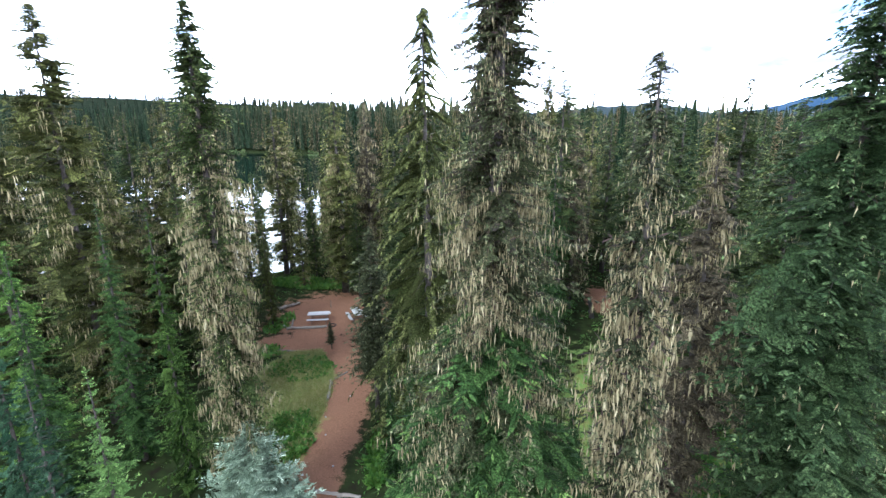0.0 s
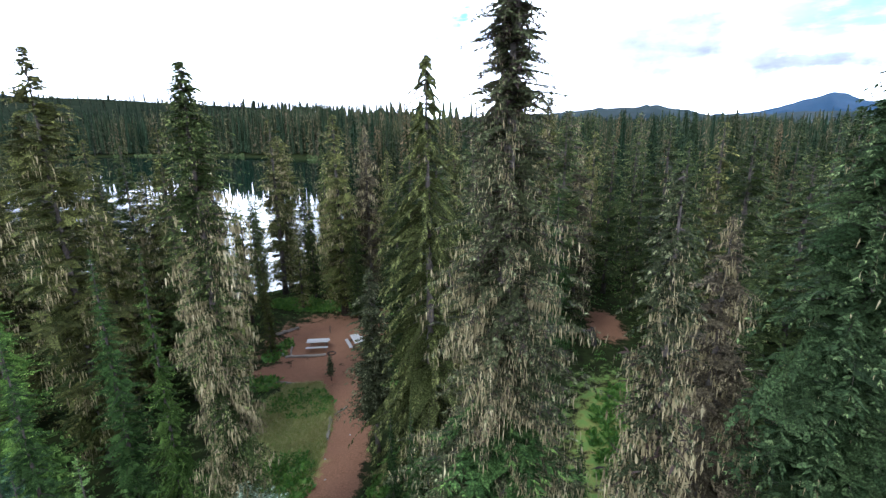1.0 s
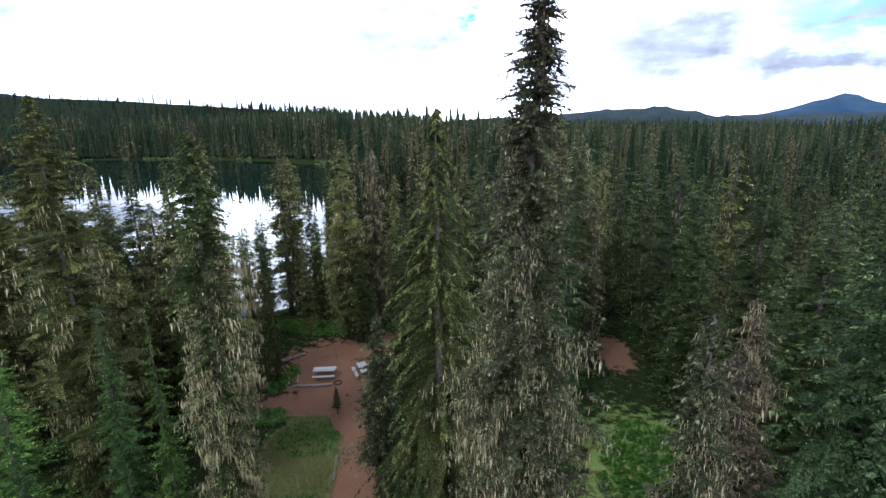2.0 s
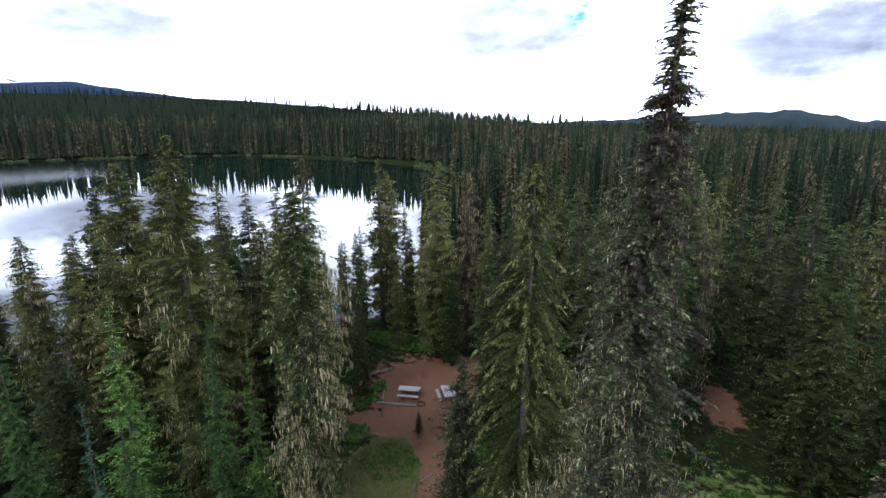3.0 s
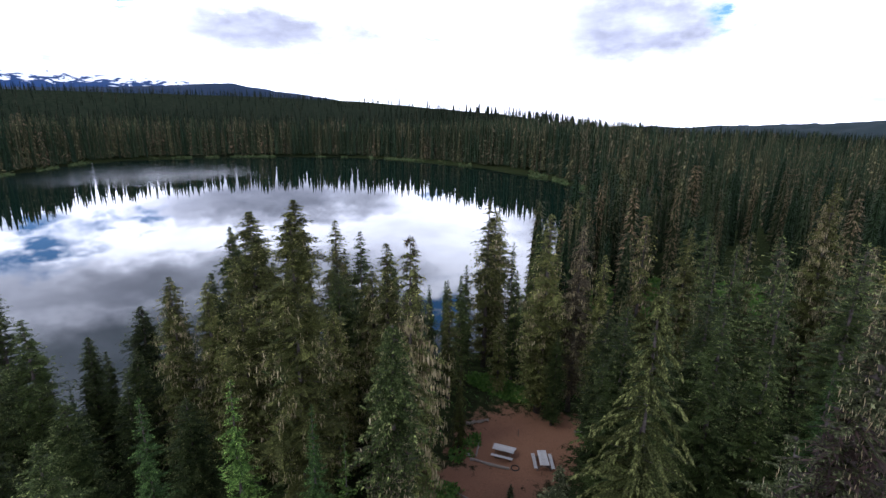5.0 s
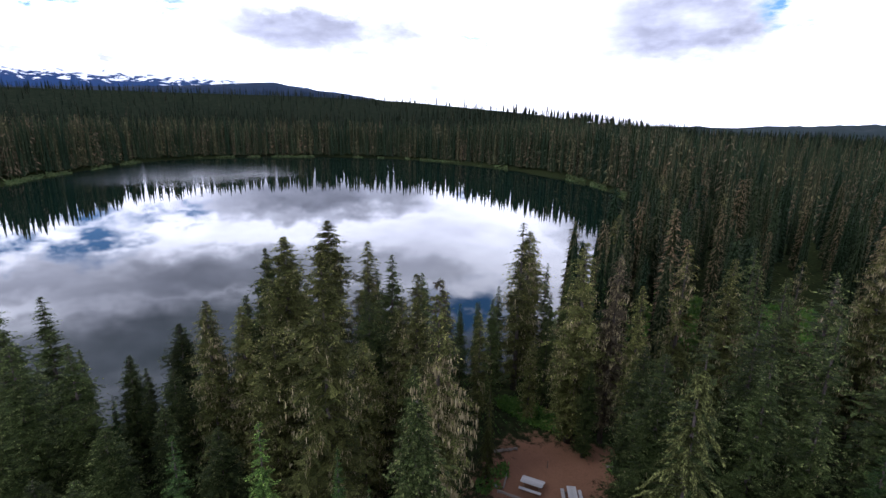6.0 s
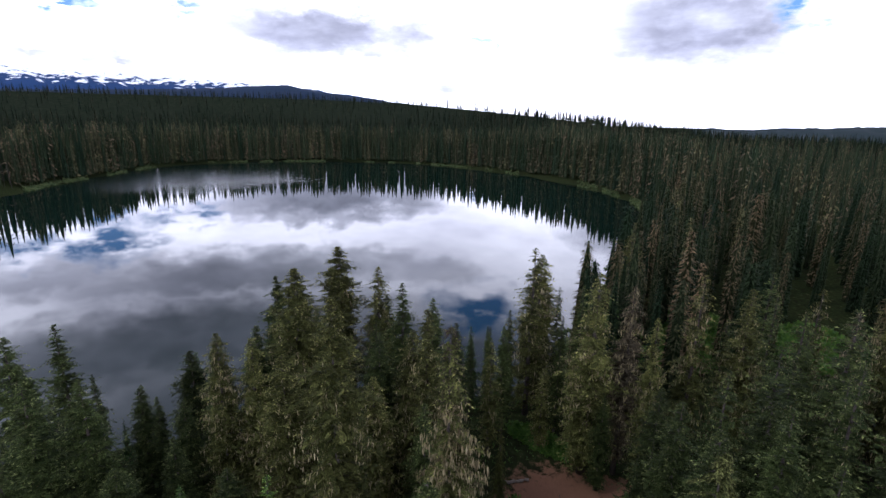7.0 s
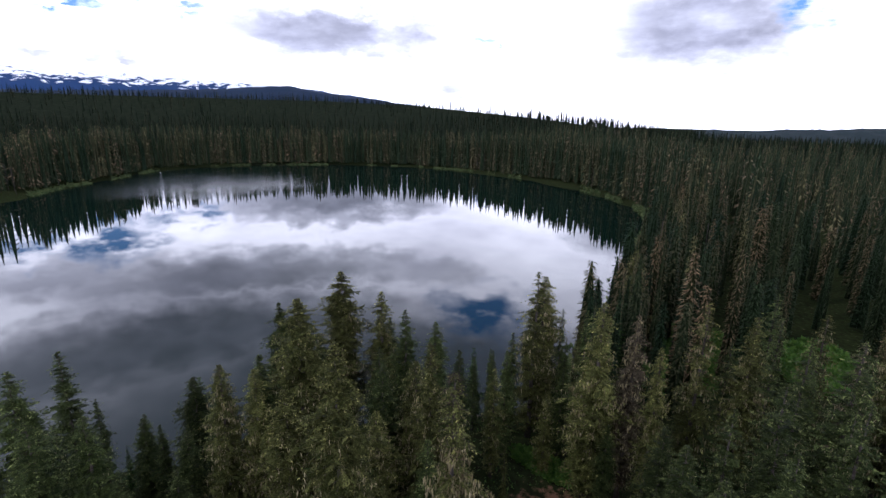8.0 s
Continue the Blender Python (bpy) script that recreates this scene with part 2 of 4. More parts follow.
def water_material():
    m, n = material("lake_water")
    co = n.add("ShaderNodeTexCoord").outputs["Object"]
    deep = n.noise(0.012, 3.0, co)
    c = n.mix(deep, (0.002, 0.007, 0.005), (0.003, 0.011, 0.008))
    p = n.add("ShaderNodeBsdfPrincipled", Roughness=0.012, IOR=1.333)
    n.join(c, p.inputs["Base Color"])
    # a breath of wind roughens the far left bay
    sep = n.add("ShaderNodeSeparateXYZ")
    n.join(co, sep.inputs[0])
    dx = n.math("MULTIPLY", n.math("ADD", sep.outputs[0], 275.54), 1 / 62)
    dy = n.math("MULTIPLY", n.math("SUBTRACT", sep.outputs[1], 133.26), 1 / 70)
    wind = n.math("SUBTRACT", 1.25, n.math("ADD", n.math("MULTIPLY", dx, dx), n.math("MULTIPLY", dy, dy)))
    wind = n.math("MULTIPLY", n.math("ADD", wind, n.math("MULTIPLY", n.math("SUBTRACT", n.noise(0.02, 3.0, co), 0.5), 1.6)), 0.9, True)
    n.join(n.math("ADD", n.math("MULTIPLY", wind, 0.26), 0.012), p.inputs["Roughness"])
    b = n.add("ShaderNodeBump", Strength=0.03, Distance=0.02)
    n.join(n.noise(1.6, 3.0, co), b.inputs["Height"])
    n.join(b.outputs[0], p.inputs["Normal"])
    n.join(p.outputs[0], n.add("ShaderNodeOutputMaterial").inputs[0])
    return m


def wood_material(name, a, b, scale=9.0):
    m, n = material(name)
    co = n.add("ShaderNodeTexCoord").outputs["Object"]
    st = n.add("ShaderNodeMapping")
    st.inputs["Scale"].default_value = (0.6, 6.0, 6.0)
    n.join(co, st.inputs[0])
    f = n.noise(scale, 5.0, st.outputs[0])
    r = n.add("ShaderNodeObjectInfo").outputs["Random"]
    c = n.scaled(n.mix(f, a, b), n.math("ADD", n.math("MULTIPLY", r, 0.25), 0.85))
    finish(n, c, 0.8, bump=f, strength=0.3, spec=0.2)
    return m


def mountain_material(name, low, high, snow_from, snow_to):
    m, n = material(name)
    co = n.add("ShaderNodeTexCoord").outputs["Object"]
    sep = n.add("ShaderNodeSeparateXYZ")
    n.join(co, sep.inputs[0])
    st = n.add("ShaderNodeMapping")
    st.inputs["Scale"].default_value = (1.0, 1.0, 0.45)
    n.join(co, st.inputs[0])
    f = n.noise(0.004, 6.0, co)
    g = n.noise(0.016, 5.0, st.outputs[0], 0.65)
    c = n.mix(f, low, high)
    if snow_from:
        k = n.math("DIVIDE", n.math("SUBTRACT", sep.outputs[2], snow_from), snow_to - snow_from)
        k = n.math("ADD", k, n.math("MULTIPLY", n.math("SUBTRACT", g, 0.5), 5.0))
        k = n.math("MULTIPLY", n.math("SUBTRACT", k, 0.45), 8.0, True)
        c = n.mix(k, c, (0.86, 0.88, 0.92))
    finish(n, c, 0.95, spec=0.05)
    return m


M_LICHEN, M_BARK = lichen_material(), bark_material()
M_TWIG = leaf_material("dead_twigs", (0.012, 0.007, 0.006), (0.024, 0.013, 0.010), (0.062, 0.038, 0.030))
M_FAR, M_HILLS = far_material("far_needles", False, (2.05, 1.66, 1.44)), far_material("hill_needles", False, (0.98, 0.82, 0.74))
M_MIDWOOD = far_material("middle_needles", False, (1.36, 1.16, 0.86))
M_BRUSH = leaf_material("brush_leaves", (0.032, 0.080, 0.011), (0.052, 0.118, 0.015), (0.13, 0.22, 0.035))
M_SEDGE = leaf_material("sedge_blades", (0.040, 0.072, 0.020), (0.070, 0.10, 0.030), (0.13, 0.15, 0.055))
M_DRYGRASS = leaf_material("dry_grass_blades", (0.21, 0.20, 0.06), (0.14, 0.20, 0.048), (0.33, 0.28, 0.13))
M_GROUND, M_WATER = ground_material(), water_material()
M_PLANK = wood_material("weathered_planks", (0.30, 0.28, 0.265), (0.44, 0.42, 0.40))
M_POST = wood_material("dark_timber", (0.06, 0.045, 0.035), (0.13, 0.10, 0.08))
M_LOG = wood_material("bleached_log", (0.11, 0.09, 0.072), (0.25, 0.215, 0.18), 5.0)
M_CHAR = wood_material("charred_wood", (0.012, 0.010, 0.010), (0.05, 0.042, 0.038))
M_STONE = wood_material("pale_stone", (0.2, 0.19, 0.18), (0.36, 0.35, 0.33), 3.0)


# ---- mesh helpers ----
def mesh(name, verts, faces, mat, smooth=False):
    me = bpy.data.meshes.new(name)
    me.from_pydata(verts, [], faces)
    me.materials.append(mat)
    if smooth:
        me.polygons.foreach_set("use_smooth", np.ones(len(me.polygons), dtype=bool))
    return me


def quads(name, v, mat, tint=None):
    """A mesh of loose quads from an array of n x 4 x 3 corners."""
    v = np.asarray(v, dtype=np.float32)
    k = len(v)
    me = bpy.data.meshes.new(name)
    me.vertices.add(4 * k)
    me.loops.add(4 * k)
    me.polygons.add(k)
    me.vertices.foreach_set("co", v.reshape(-1))
    me.loops.foreach_set("vertex_index", np.arange(4 * k, dtype=np.int32))
    me.polygons.foreach_set("loop_start", np.arange(0, 4 * k, 4, dtype=np.int32))
    if tint is not None:
        me.attributes.new("tint", "FLOAT", "POINT").data.foreach_set("value", np.repeat(tint, 4).astype(np.float32))
    me.materials.append(mat)
    me.update(calc_edges=True)
    return me


def part(name, me, parent, label=""):
    ob = new(name, me)
    ob.parent = parent
    return tagged(ob, label)


def tube(path, radii, sides=8):
    """Rings along a path, closed at both ends."""
    verts, faces = [], []
    path = [Vector(p) for p in path]
    for i, (p, r) in enumerate(zip(path, map(float, radii))):
        d = (path[min(i + 1, len(path) - 1)] - path[max(i - 1, 0)]).normalized()
        a = d.orthogonal().normalized() if abs(d.z) < 0.9 else (Vector((1, 0, 0)) - d * d.x).normalized()
        b = d.cross(a)
        for k in range(sides):
            t = 2 * math.pi * k / sides
            verts.append(p + r * (math.cos(t) * a + math.sin(t) * b))
    for i in range(len(path) - 1):
        for k in range(sides):
            j = (k + 1) % sides
            faces.append((i * sides + k, i * sides + j, (i + 1) * sides + j, (i + 1) * sides + k))
    faces.append(tuple(range(sides))[::-1])
    faces.append(tuple((len(path) - 1) * sides + k for k in range(sides)))
    return verts, faces


def unit(v):
    return v / np.maximum(np.linalg.norm(v, axis=-1, keepdims=True), 1e-6)


def kites(p, d, length, width, rng, sag=0.25, roll=0.6):
    """Pointed sprays from points p along d."""
    n = len(p)
    up = np.array([0, 0, 1.0]) + rng.normal(0, roll, (n, 3))
    side = unit(np.cross(d, up))
    l, w = length[:, None], width[:, None]
    drop = np.zeros((n, 3))
    drop[:, 2] = -sag * length
    mid = p + d * l * 0.45 + drop * 0.2
    return np.stack([p, mid + side * w * 0.5, p + d * l + drop, mid - side * w * 0.5], 1)


# ---- conifers ----
def conifer(seed, height, radius, base=0.06, whorls=60, branches=6, along=7, leaf=0.2, rise=0.12, droop=0.35, power=0.8,
            round_low=0.12, ragged=0.28, lichen=None, hang=0.34, strips=6, gaps=0.0, spire=0.0, fat=0.3, lean=0.0, reach=0.12, plate=0.5, inner=0.62, bones=3, bone=0.42, slim=0.16, sag=0.08, jitter=0.42, turn_out=(0.5, 1.1), profile=None, twigs=None, roll=0.6, crowd=1.0, lift=0.0, young=2, twig=(0.15, 0.42)):
    """Trunk tube, needle sprays and hanging lichen of one tree, its foot at the origin."""
    rng = np.random.default_rng(seed)
    n = whorls * branches
    tier = np.repeat(np.arange(whorls), branches)
    u = np.clip((tier + 0.5) / whorls + rng.normal(0, jitter / whorls, n), 0, 0.995)
    u = 1 - (1 - u) ** crowd
    prof = (1 - u) ** power * np.clip(u / max(round_low, 1e-3), 0.35, 1) ** 0.5
    if spire:
        prof = np.where(u > 1 - spire, np.minimum(prof, 0.11 + 0.45 * ((1 - u) / spire) ** 0.7), prof)
    if profile:
        prof = np.interp(u, *zip(*profile)) / radius
    az = rng.uniform(0, 2 * math.pi, n)
    lobes = 1 + 0.13 * np.sin(az * 2 + seed + u * 9) + 0.12 * np.sin(az * 3 - u * 23 + 2 * seed)
    layer = np.clip(rng.normal(1, 0.10, whorls), 0.7, 1.3)[tier]
    r = radius * prof * lobes * layer * np.clip(rng.normal(1, ragged, n), 0.35, 1.6) + 0.06
    keep = rng.random(n) > gaps
    u, az, r = u[keep], az[keep], r[keep]
    n = len(u)
    z = height * (base + (1 - base) * u)
    rise = rise + lift * np.clip((u - 0.75) / 0.15, 0, 1)
    bend = lean * height * (z / height) ** 2
    out = np.stack([np.cos(az), np.sin(az)], 1)
    pieces, fresh, dr = [], [], droop * rng.uniform(0.6, 1.4, n)
    size = np.clip(r / (0.4 * radius), 0.65, 1.0)

    def place(s):
        p = np.empty((n, 3))
        p[:, :2] = out * (r * s)[:, None]
        p[:, 0] += bend
        p[:, 2] = z + r * (rise * s - dr * s * s)
        return p

    side = np.stack([-out[:, 1], out[:, 0], np.zeros(n)], 1)
    for k in range(along):
        s = np.clip((k + 1) / along + rng.normal(0, 0.05, n), 0.08, 1)
        p = place(s)
        tangent = np.concatenate([out, (rise - 2 * dr * s)[:, None]], 1)
        for sign in (-1, 1):
            ang = rng.uniform(*turn_out, n)[:, None] * sign
            d = unit(tangent * np.cos(ang) + side * np.sin(ang) + rng.normal(0, 0.16, (n, 3)))
            l = leaf * size * rng.uniform(0.6, 1.4, n) + reach * r * (1 - s)
            pieces.append(kites(p, d, l, l * fat, rng, sag, roll))
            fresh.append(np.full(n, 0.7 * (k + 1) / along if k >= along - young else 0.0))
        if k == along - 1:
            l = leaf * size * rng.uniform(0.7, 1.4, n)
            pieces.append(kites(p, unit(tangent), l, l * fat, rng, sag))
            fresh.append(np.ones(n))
    # side twigs, and a flat spray that fills the inner part of each limb
    for k in range(bones):
        s = np.clip((k + 0.7) / (bones + 0.6) + rng.normal(0, 0.05, n), 0.05, 0.9)
        p = place(s)
        tangent = np.concatenate([out, (rise - 2 * dr * s)[:, None]], 1)
        for sign in (-1, 1):
            ang = rng.uniform(0.55, 1.0, n)[:, None] * sign
            d = unit(tangent * np.cos(ang) + side * np.sin(ang) + rng.normal(0, 0.12, (n, 3)))
            l = bone * r * (1 - 0.55 * s) * rng.uniform(0.7, 1.3, n) + 0.05
            pieces.append(kites(p, d, l, l * 0.34, rng, sag, 0.45))
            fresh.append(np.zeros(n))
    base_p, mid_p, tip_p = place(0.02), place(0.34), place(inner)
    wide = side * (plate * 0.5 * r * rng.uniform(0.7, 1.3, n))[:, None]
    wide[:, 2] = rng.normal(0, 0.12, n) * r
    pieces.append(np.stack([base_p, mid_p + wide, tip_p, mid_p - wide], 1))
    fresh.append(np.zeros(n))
    # leading shoot
    m = 12
    p = np.zeros((m, 3))
    p[:, 0] = lean * height
    p[:, 2] = height - rng.uniform(0.0, 0.04, m) * height
    d = unit(np.stack([rng.normal(0, 0.5, m), rng.normal(0, 0.5, m), rng.uniform(0.4, 1.2, m)], 1))
    pieces.append(kites(p, d, rng.uniform(0.5, 1.0, m) * leaf, np.full(m, leaf * 0.3), rng, 0.0))
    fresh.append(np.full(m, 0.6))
    needles, tips = np.concatenate(pieces), np.concatenate(fresh)
    moss = None
    if lichen:
        rows = []
        for k in range(strips):
            s = rng.uniform(0.25, 1.02, n)
            p = place(s) + rng.normal(0, 0.09, (n, 3))
            clump = np.clip(0.62 + 0.6 * np.sin(az * 2 + u * 21 + seed) + 0.5 * np.sin(az * 3 - u * 47 + 2 * seed), 0.06, 1.5)
            chance = np.interp(u, *zip(*lichen)) * rng.uniform(0.4, 1.4, n) * clump
            on = rng.random(n) < chance
            q = p[on]
            l = hang * rng.uniform(0.4, 1.5, len(q)) * np.clip(0.5 + chance[on], 0.5, 1.3)
            d = unit(np.stack([rng.normal(0, 0.12, len(q)), rng.normal(0, 0.12, len(q)), -np.ones(len(q))], 1))
            a = rng.uniform(0, math.pi, len(q))
            sd = np.stack([np.cos(a), np.sin(a), np.zeros(len(q))], 1)
            w = (l * rng.uniform(0.5, 1.2, len(q)) * slim)[:, None]
            rows.append(np.stack([q + sd * w * 0.3, q + d * l[:, None] * 0.4 + sd * w * 0.5, q + d * l[:, None], q + d * l[:, None] * 0.35 - sd * w * 0.6], 1))
        moss = np.concatenate(rows)
    dead = None
    if twigs:
        # bare dead twigs on the limbs of one stretch of the trunk
        lo, hi, count = twigs
        on = np.where((u > lo) & (u < hi))[0]
        i = on[rng.integers(0, len(on), count)]
        s = rng.uniform(0.1, 0.95, count)
        p = np.concatenate([out[i] * (r[i] * s)[:, None], (z[i] + r[i] * (rise[i] * s - dr[i] * s * s))[:, None]], 1)
        p[:, 0] += bend[i]
        d = unit(np.concatenate([out[i] * 0.6 + rng.normal(0, 0.6, (count, 2)), rng.normal(-0.15, 0.4, count)[:, None]], 1))
        dead = kites(p, d, rng.uniform(*twig, count), rng.uniform(0.05, 0.14, count) * twig[1], rng, 0.15)
    # trunk with stubs of limbs
    hs = np.linspace(0, 1, 9)
    r0 = 0.010 * height + 0.05
    verts, faces = tube([(lean * height * h * h, 0, height * h * 0.99) for h in hs], [r0 * (1 - h) ** 0.8 + 0.012 + (0.06 if h == 0 else 0) for h in hs], 8)
    for i in range(0, n, 2):
        o = Vector((float(out[i, 0]), float(out[i, 1]), 0))
        a = Vector((float(bend[i]), 0, float(z[i])))
        e = a + o * float(r[i] * 0.8) + Vector((0, 0, float(r[i] * (rise[i] * 0.8 - dr[i] * 0.64))))
        sd = Vector((-o.y, o.x, 0)) * 0.03
        k = len(verts)
        verts += [a + sd, a - sd, a + Vector((0, 0, 0.05)), e]
        faces += [(k, k + 1, k + 3), (k + 1, k + 2, k + 3), (k + 2, k, k + 3)]
    return verts, faces, needles, moss, tips, dead


def tree_thing(name, spec, mat, label, category="conifer tree", lichen_label="strands of tan hanging lichen", low=None):
    verts, faces, needles, moss, tips, dead = conifer(**spec)
    root = tagged(new(name), label, category)
    part("trunk", mesh("trunk", verts, faces, M_BARK, True), root, "grey bark")
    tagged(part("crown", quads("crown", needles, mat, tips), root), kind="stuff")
    if moss is not None and len(moss):
        tagged(part("hanging_lichen", quads("hanging_lichen", moss, M_LICHEN), root, lichen_label), kind="stuff")
    if dead is not None:
        tagged(part("dead_twig_mass", quads("dead_twig_mass", dead, M_TWIG), root, "dark reddish-brown dead twigs"), kind="stuff")
    if low:
        shape = conifer(**low)
        tagged(part("lower_sprays", quads("lower_sprays", shape[2], M_GREEN, shape[4]), root, "fresh green lower sprays"), kind="stuff")
    return root


# ---- land and lake ----
LAKE = [(-256, 48), (-286, 74), (-309, 105), (-344, 150), (-336, 205), (-301, 256), (-250, 290), (-187, 290), (-132, 274), (-93, 251),
        (-64, 222), (-50, 195), (-43, 160), (-37.5, 128), (-29.8, 100), (-27, 78), (-25.4, 59), (-33.9, 49.7), (-42.4, 39.3), (-47, 27.9),
        (-55, 18), (-64, -8), (-105, -34), (-165, -42), (-218, 6)]
WATER = -1.5


def rounded(points, steps=4):
    """A closed curve through the points."""
    out, n = [], len(points)
    for i in range(n):
        a, b, c, d = (np.array(points[(i + k) % n], float) for k in (-1, 0, 1, 2))
        for k in range(steps):
            t = k / steps
            out.append(0.5 * (2 * b + (c - a) * t + (2 * a - 5 * b + 4 * c - d) * t * t + (3 * b - a - 3 * c + d) * t ** 3))
    return np.array(out)


SHORE = rounded(LAKE)


def off_shore(x, y):
    """Distance to the shore: positive on land, negative on the water."""
    x, y = np.asarray(x, float), np.asarray(y, float)
    best = np.full(x.shape, 1e9)
    inside = np.zeros(x.shape, bool)
    for a, b in zip(SHORE, np.roll(SHORE, -1, 0)):
        d = b - a
        t = np.clip(((x - a[0]) * d[0] + (y - a[1]) * d[1]) / (d @ d), 0, 1)
        best = np.minimum(best, np.hypot(x - a[0] - t * d[0], y - a[1] - t * d[1]))
        if d[1] != 0:
            cross = ((a[1] > y) != (b[1] > y)) & (x < a[0] + (y - a[1]) * d[0] / d[1])
            inside ^= cross
    return np.where(inside, -best, best)


def smooth(a, b, v):
    t = np.clip((np.asarray(v, float) - a) / (b - a), 0, 1)
    return t * t * (3 - 2 * t)


# height of the far rise by the turn to the left of +y
RISE_TURN = [-180, -110, -60, -30, -20, -10, -1, 4, 8, 13, 19, 25, 31, 37, 44, 52, 80, 110, 180]
RISE_HIGH = [10, -6, -6, -4, -2, 3, 8, 8, 10, 17, 25, 35, 43, 53, 64, 68, 64, 50, 10]


def land(x, y, shore=None):
    """Height of the ground."""
    x, y = np.asarray(x, float), np.asarray(y, float)
    d = off_shore(x, y) if shore is None else shore
    r = np.hypot(x, y)
    z = np.where(d > 0, WATER + 1.5 * smooth(0, 7, d), WATER - np.minimum(4, 0.12 * -d))
    turn = np.degrees(np.arctan2(-x, y))
    back = np.interp(turn, [-90, 22, 45, 180], [620, 640, 1150, 1150])
    crest = np.interp(turn, RISE_TURN, RISE_HIGH)
    z = z + np.where(d > 0, crest * smooth(0.37 * back, back, r) * (1 - smooth(1.2 * back, 1.9 * back, r)), 0)
    z = z + np.where(d > 3, 0.16 * np.sin(x * 0.21 + 1.3) * np.sin(y * 0.17) + 0.5 * smooth(40, 120, r) * np.sin(x * 0.031) * np.sin(y * 0.037 + 2), 0)
    return z


def ellipse(x, y, cx, cy, rx, ry, turn=0.0):
    c, s = math.cos(radians(turn)), math.sin(radians(turn))
    u, v = (x - cx) * c + (y - cy) * s, -(x - cx) * s + (y - cy) * c
    return np.clip(1.6 - np.hypot(u / rx, v / ry), 0, 1)


TRAIL = [(-1.0, -45), (-3.6, -20), (-5.0, -4), (-5.6, 8), (-6.93, 13.65), (-7.88, 20.0), (-7.79, 23.21), (-8.17, 25.83), (-8.82, 29.09), (-11.22, 32.91), (-13.49, 35.67)]


def dirt_cover(x, y):
    c = np.maximum(ellipse(x, y, -14.2, 39.6, 4.5, 5.4), ellipse(x, y, -14.38, 33.42, 3.8, 1.7, 10))
    c = np.maximum(c, ellipse(x, y, 10.61, 45.21, 1.4, 3.2))
    c = np.maximum(c, ellipse(x, y, -10.38, 44.75, 3, 2.2))
    for a, b in zip(TRAIL, TRAIL[1:]):
        a, b = np.array(a), np.array(b)
        t = np.clip(((x - a[0]) * (b[0] - a[0]) + (y - a[1]) * (b[1] - a[1])) / ((b - a) @ (b - a)), 0, 1)
        d = np.hypot(x - a[0] - t * (b[0] - a[0]), y - a[1] - t * (b[1] - a[1]))
        c = np.maximum(c, np.clip(1.5 - d / 1.3, 0, 1))
    return c


def grass_cover(x, y):
    c = np.maximum(ellipse(x, y, -12.2, 28.57, 2.6, 4.0, -8), ellipse(x, y, -9.47, 23.06, 2.2, 4.5))
    c = np.maximum(c, ellipse(x, y, 9.97, 26.28, 4.5, 8))
    return np.maximum(c, np.maximum(ellipse(x, y, -14.6, 84, 6, 10), ellipse(x, y, 1.2, 94, 4, 7)))


def axis(fine_from, fine_to, step, far):
    mid = list(np.arange(fine_from, fine_to, step))
    up, down, k = [fine_to], [fine_from - step], step
    while up[-1] < far or down[-1] > -far:
        k *= 1.09
        up.append(up[-1] + k)
        down.append(down[-1] - k)
    return np.array(down[::-1] + mid + up)


def make_ground():
    xs, ys = axis(-22, 16, 0.4, 4600), axis(8, 46, 0.4, 4600)
    gx, gy = np.meshgrid(xs, ys)
    x, y = gx.ravel(), gy.ravel()
    z = land(x, y)
    ww, hh = len(xs), len(ys)
    i = (np.arange(hh - 1)[:, None] * ww + np.arange(ww - 1)[None, :]).ravel()
    me = bpy.data.meshes.new("ground")
    me.from_pydata(np.stack([x, y, z], 1).tolist(), [], np.stack([i, i + 1, i + ww + 1, i + ww], 1).tolist())
    me.attributes.new("dirt", "FLOAT", "POINT").data.foreach_set("value", dirt_cover(x, y).astype(np.float32))
    me.attributes.new("grass", "FLOAT", "POINT").data.foreach_set("value", grass_cover(x, y).astype(np.float32))
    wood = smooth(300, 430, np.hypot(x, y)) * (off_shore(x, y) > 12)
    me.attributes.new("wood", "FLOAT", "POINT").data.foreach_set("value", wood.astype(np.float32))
    me.polygons.foreach_set("use_smooth", np.ones(len(me.polygons), dtype=bool))
    me.materials.append(M_GROUND)
    tagged(new("ground", me), "forest floor with bare reddish dirt clearing and trail", "ground", kind="structure")
    edge = [(float(a), float(b), WATER) for a, b in SHORE + (SHORE - SHORE.mean(0)) * 0.004]
    bm = bmesh.new()
    bm.faces.new([bm.verts.new(p) for p in edge])
    bmesh.ops.triangulate(bm, faces=bm.faces)
    me = bpy.data.meshes.new("lake")
    bm.to_mesh(me)
    bm.free()
    me.materials.append(M_WATER)
    tagged(new("water", me), "calm lake mirroring the clouds and far trees", "lake", kind="structure")


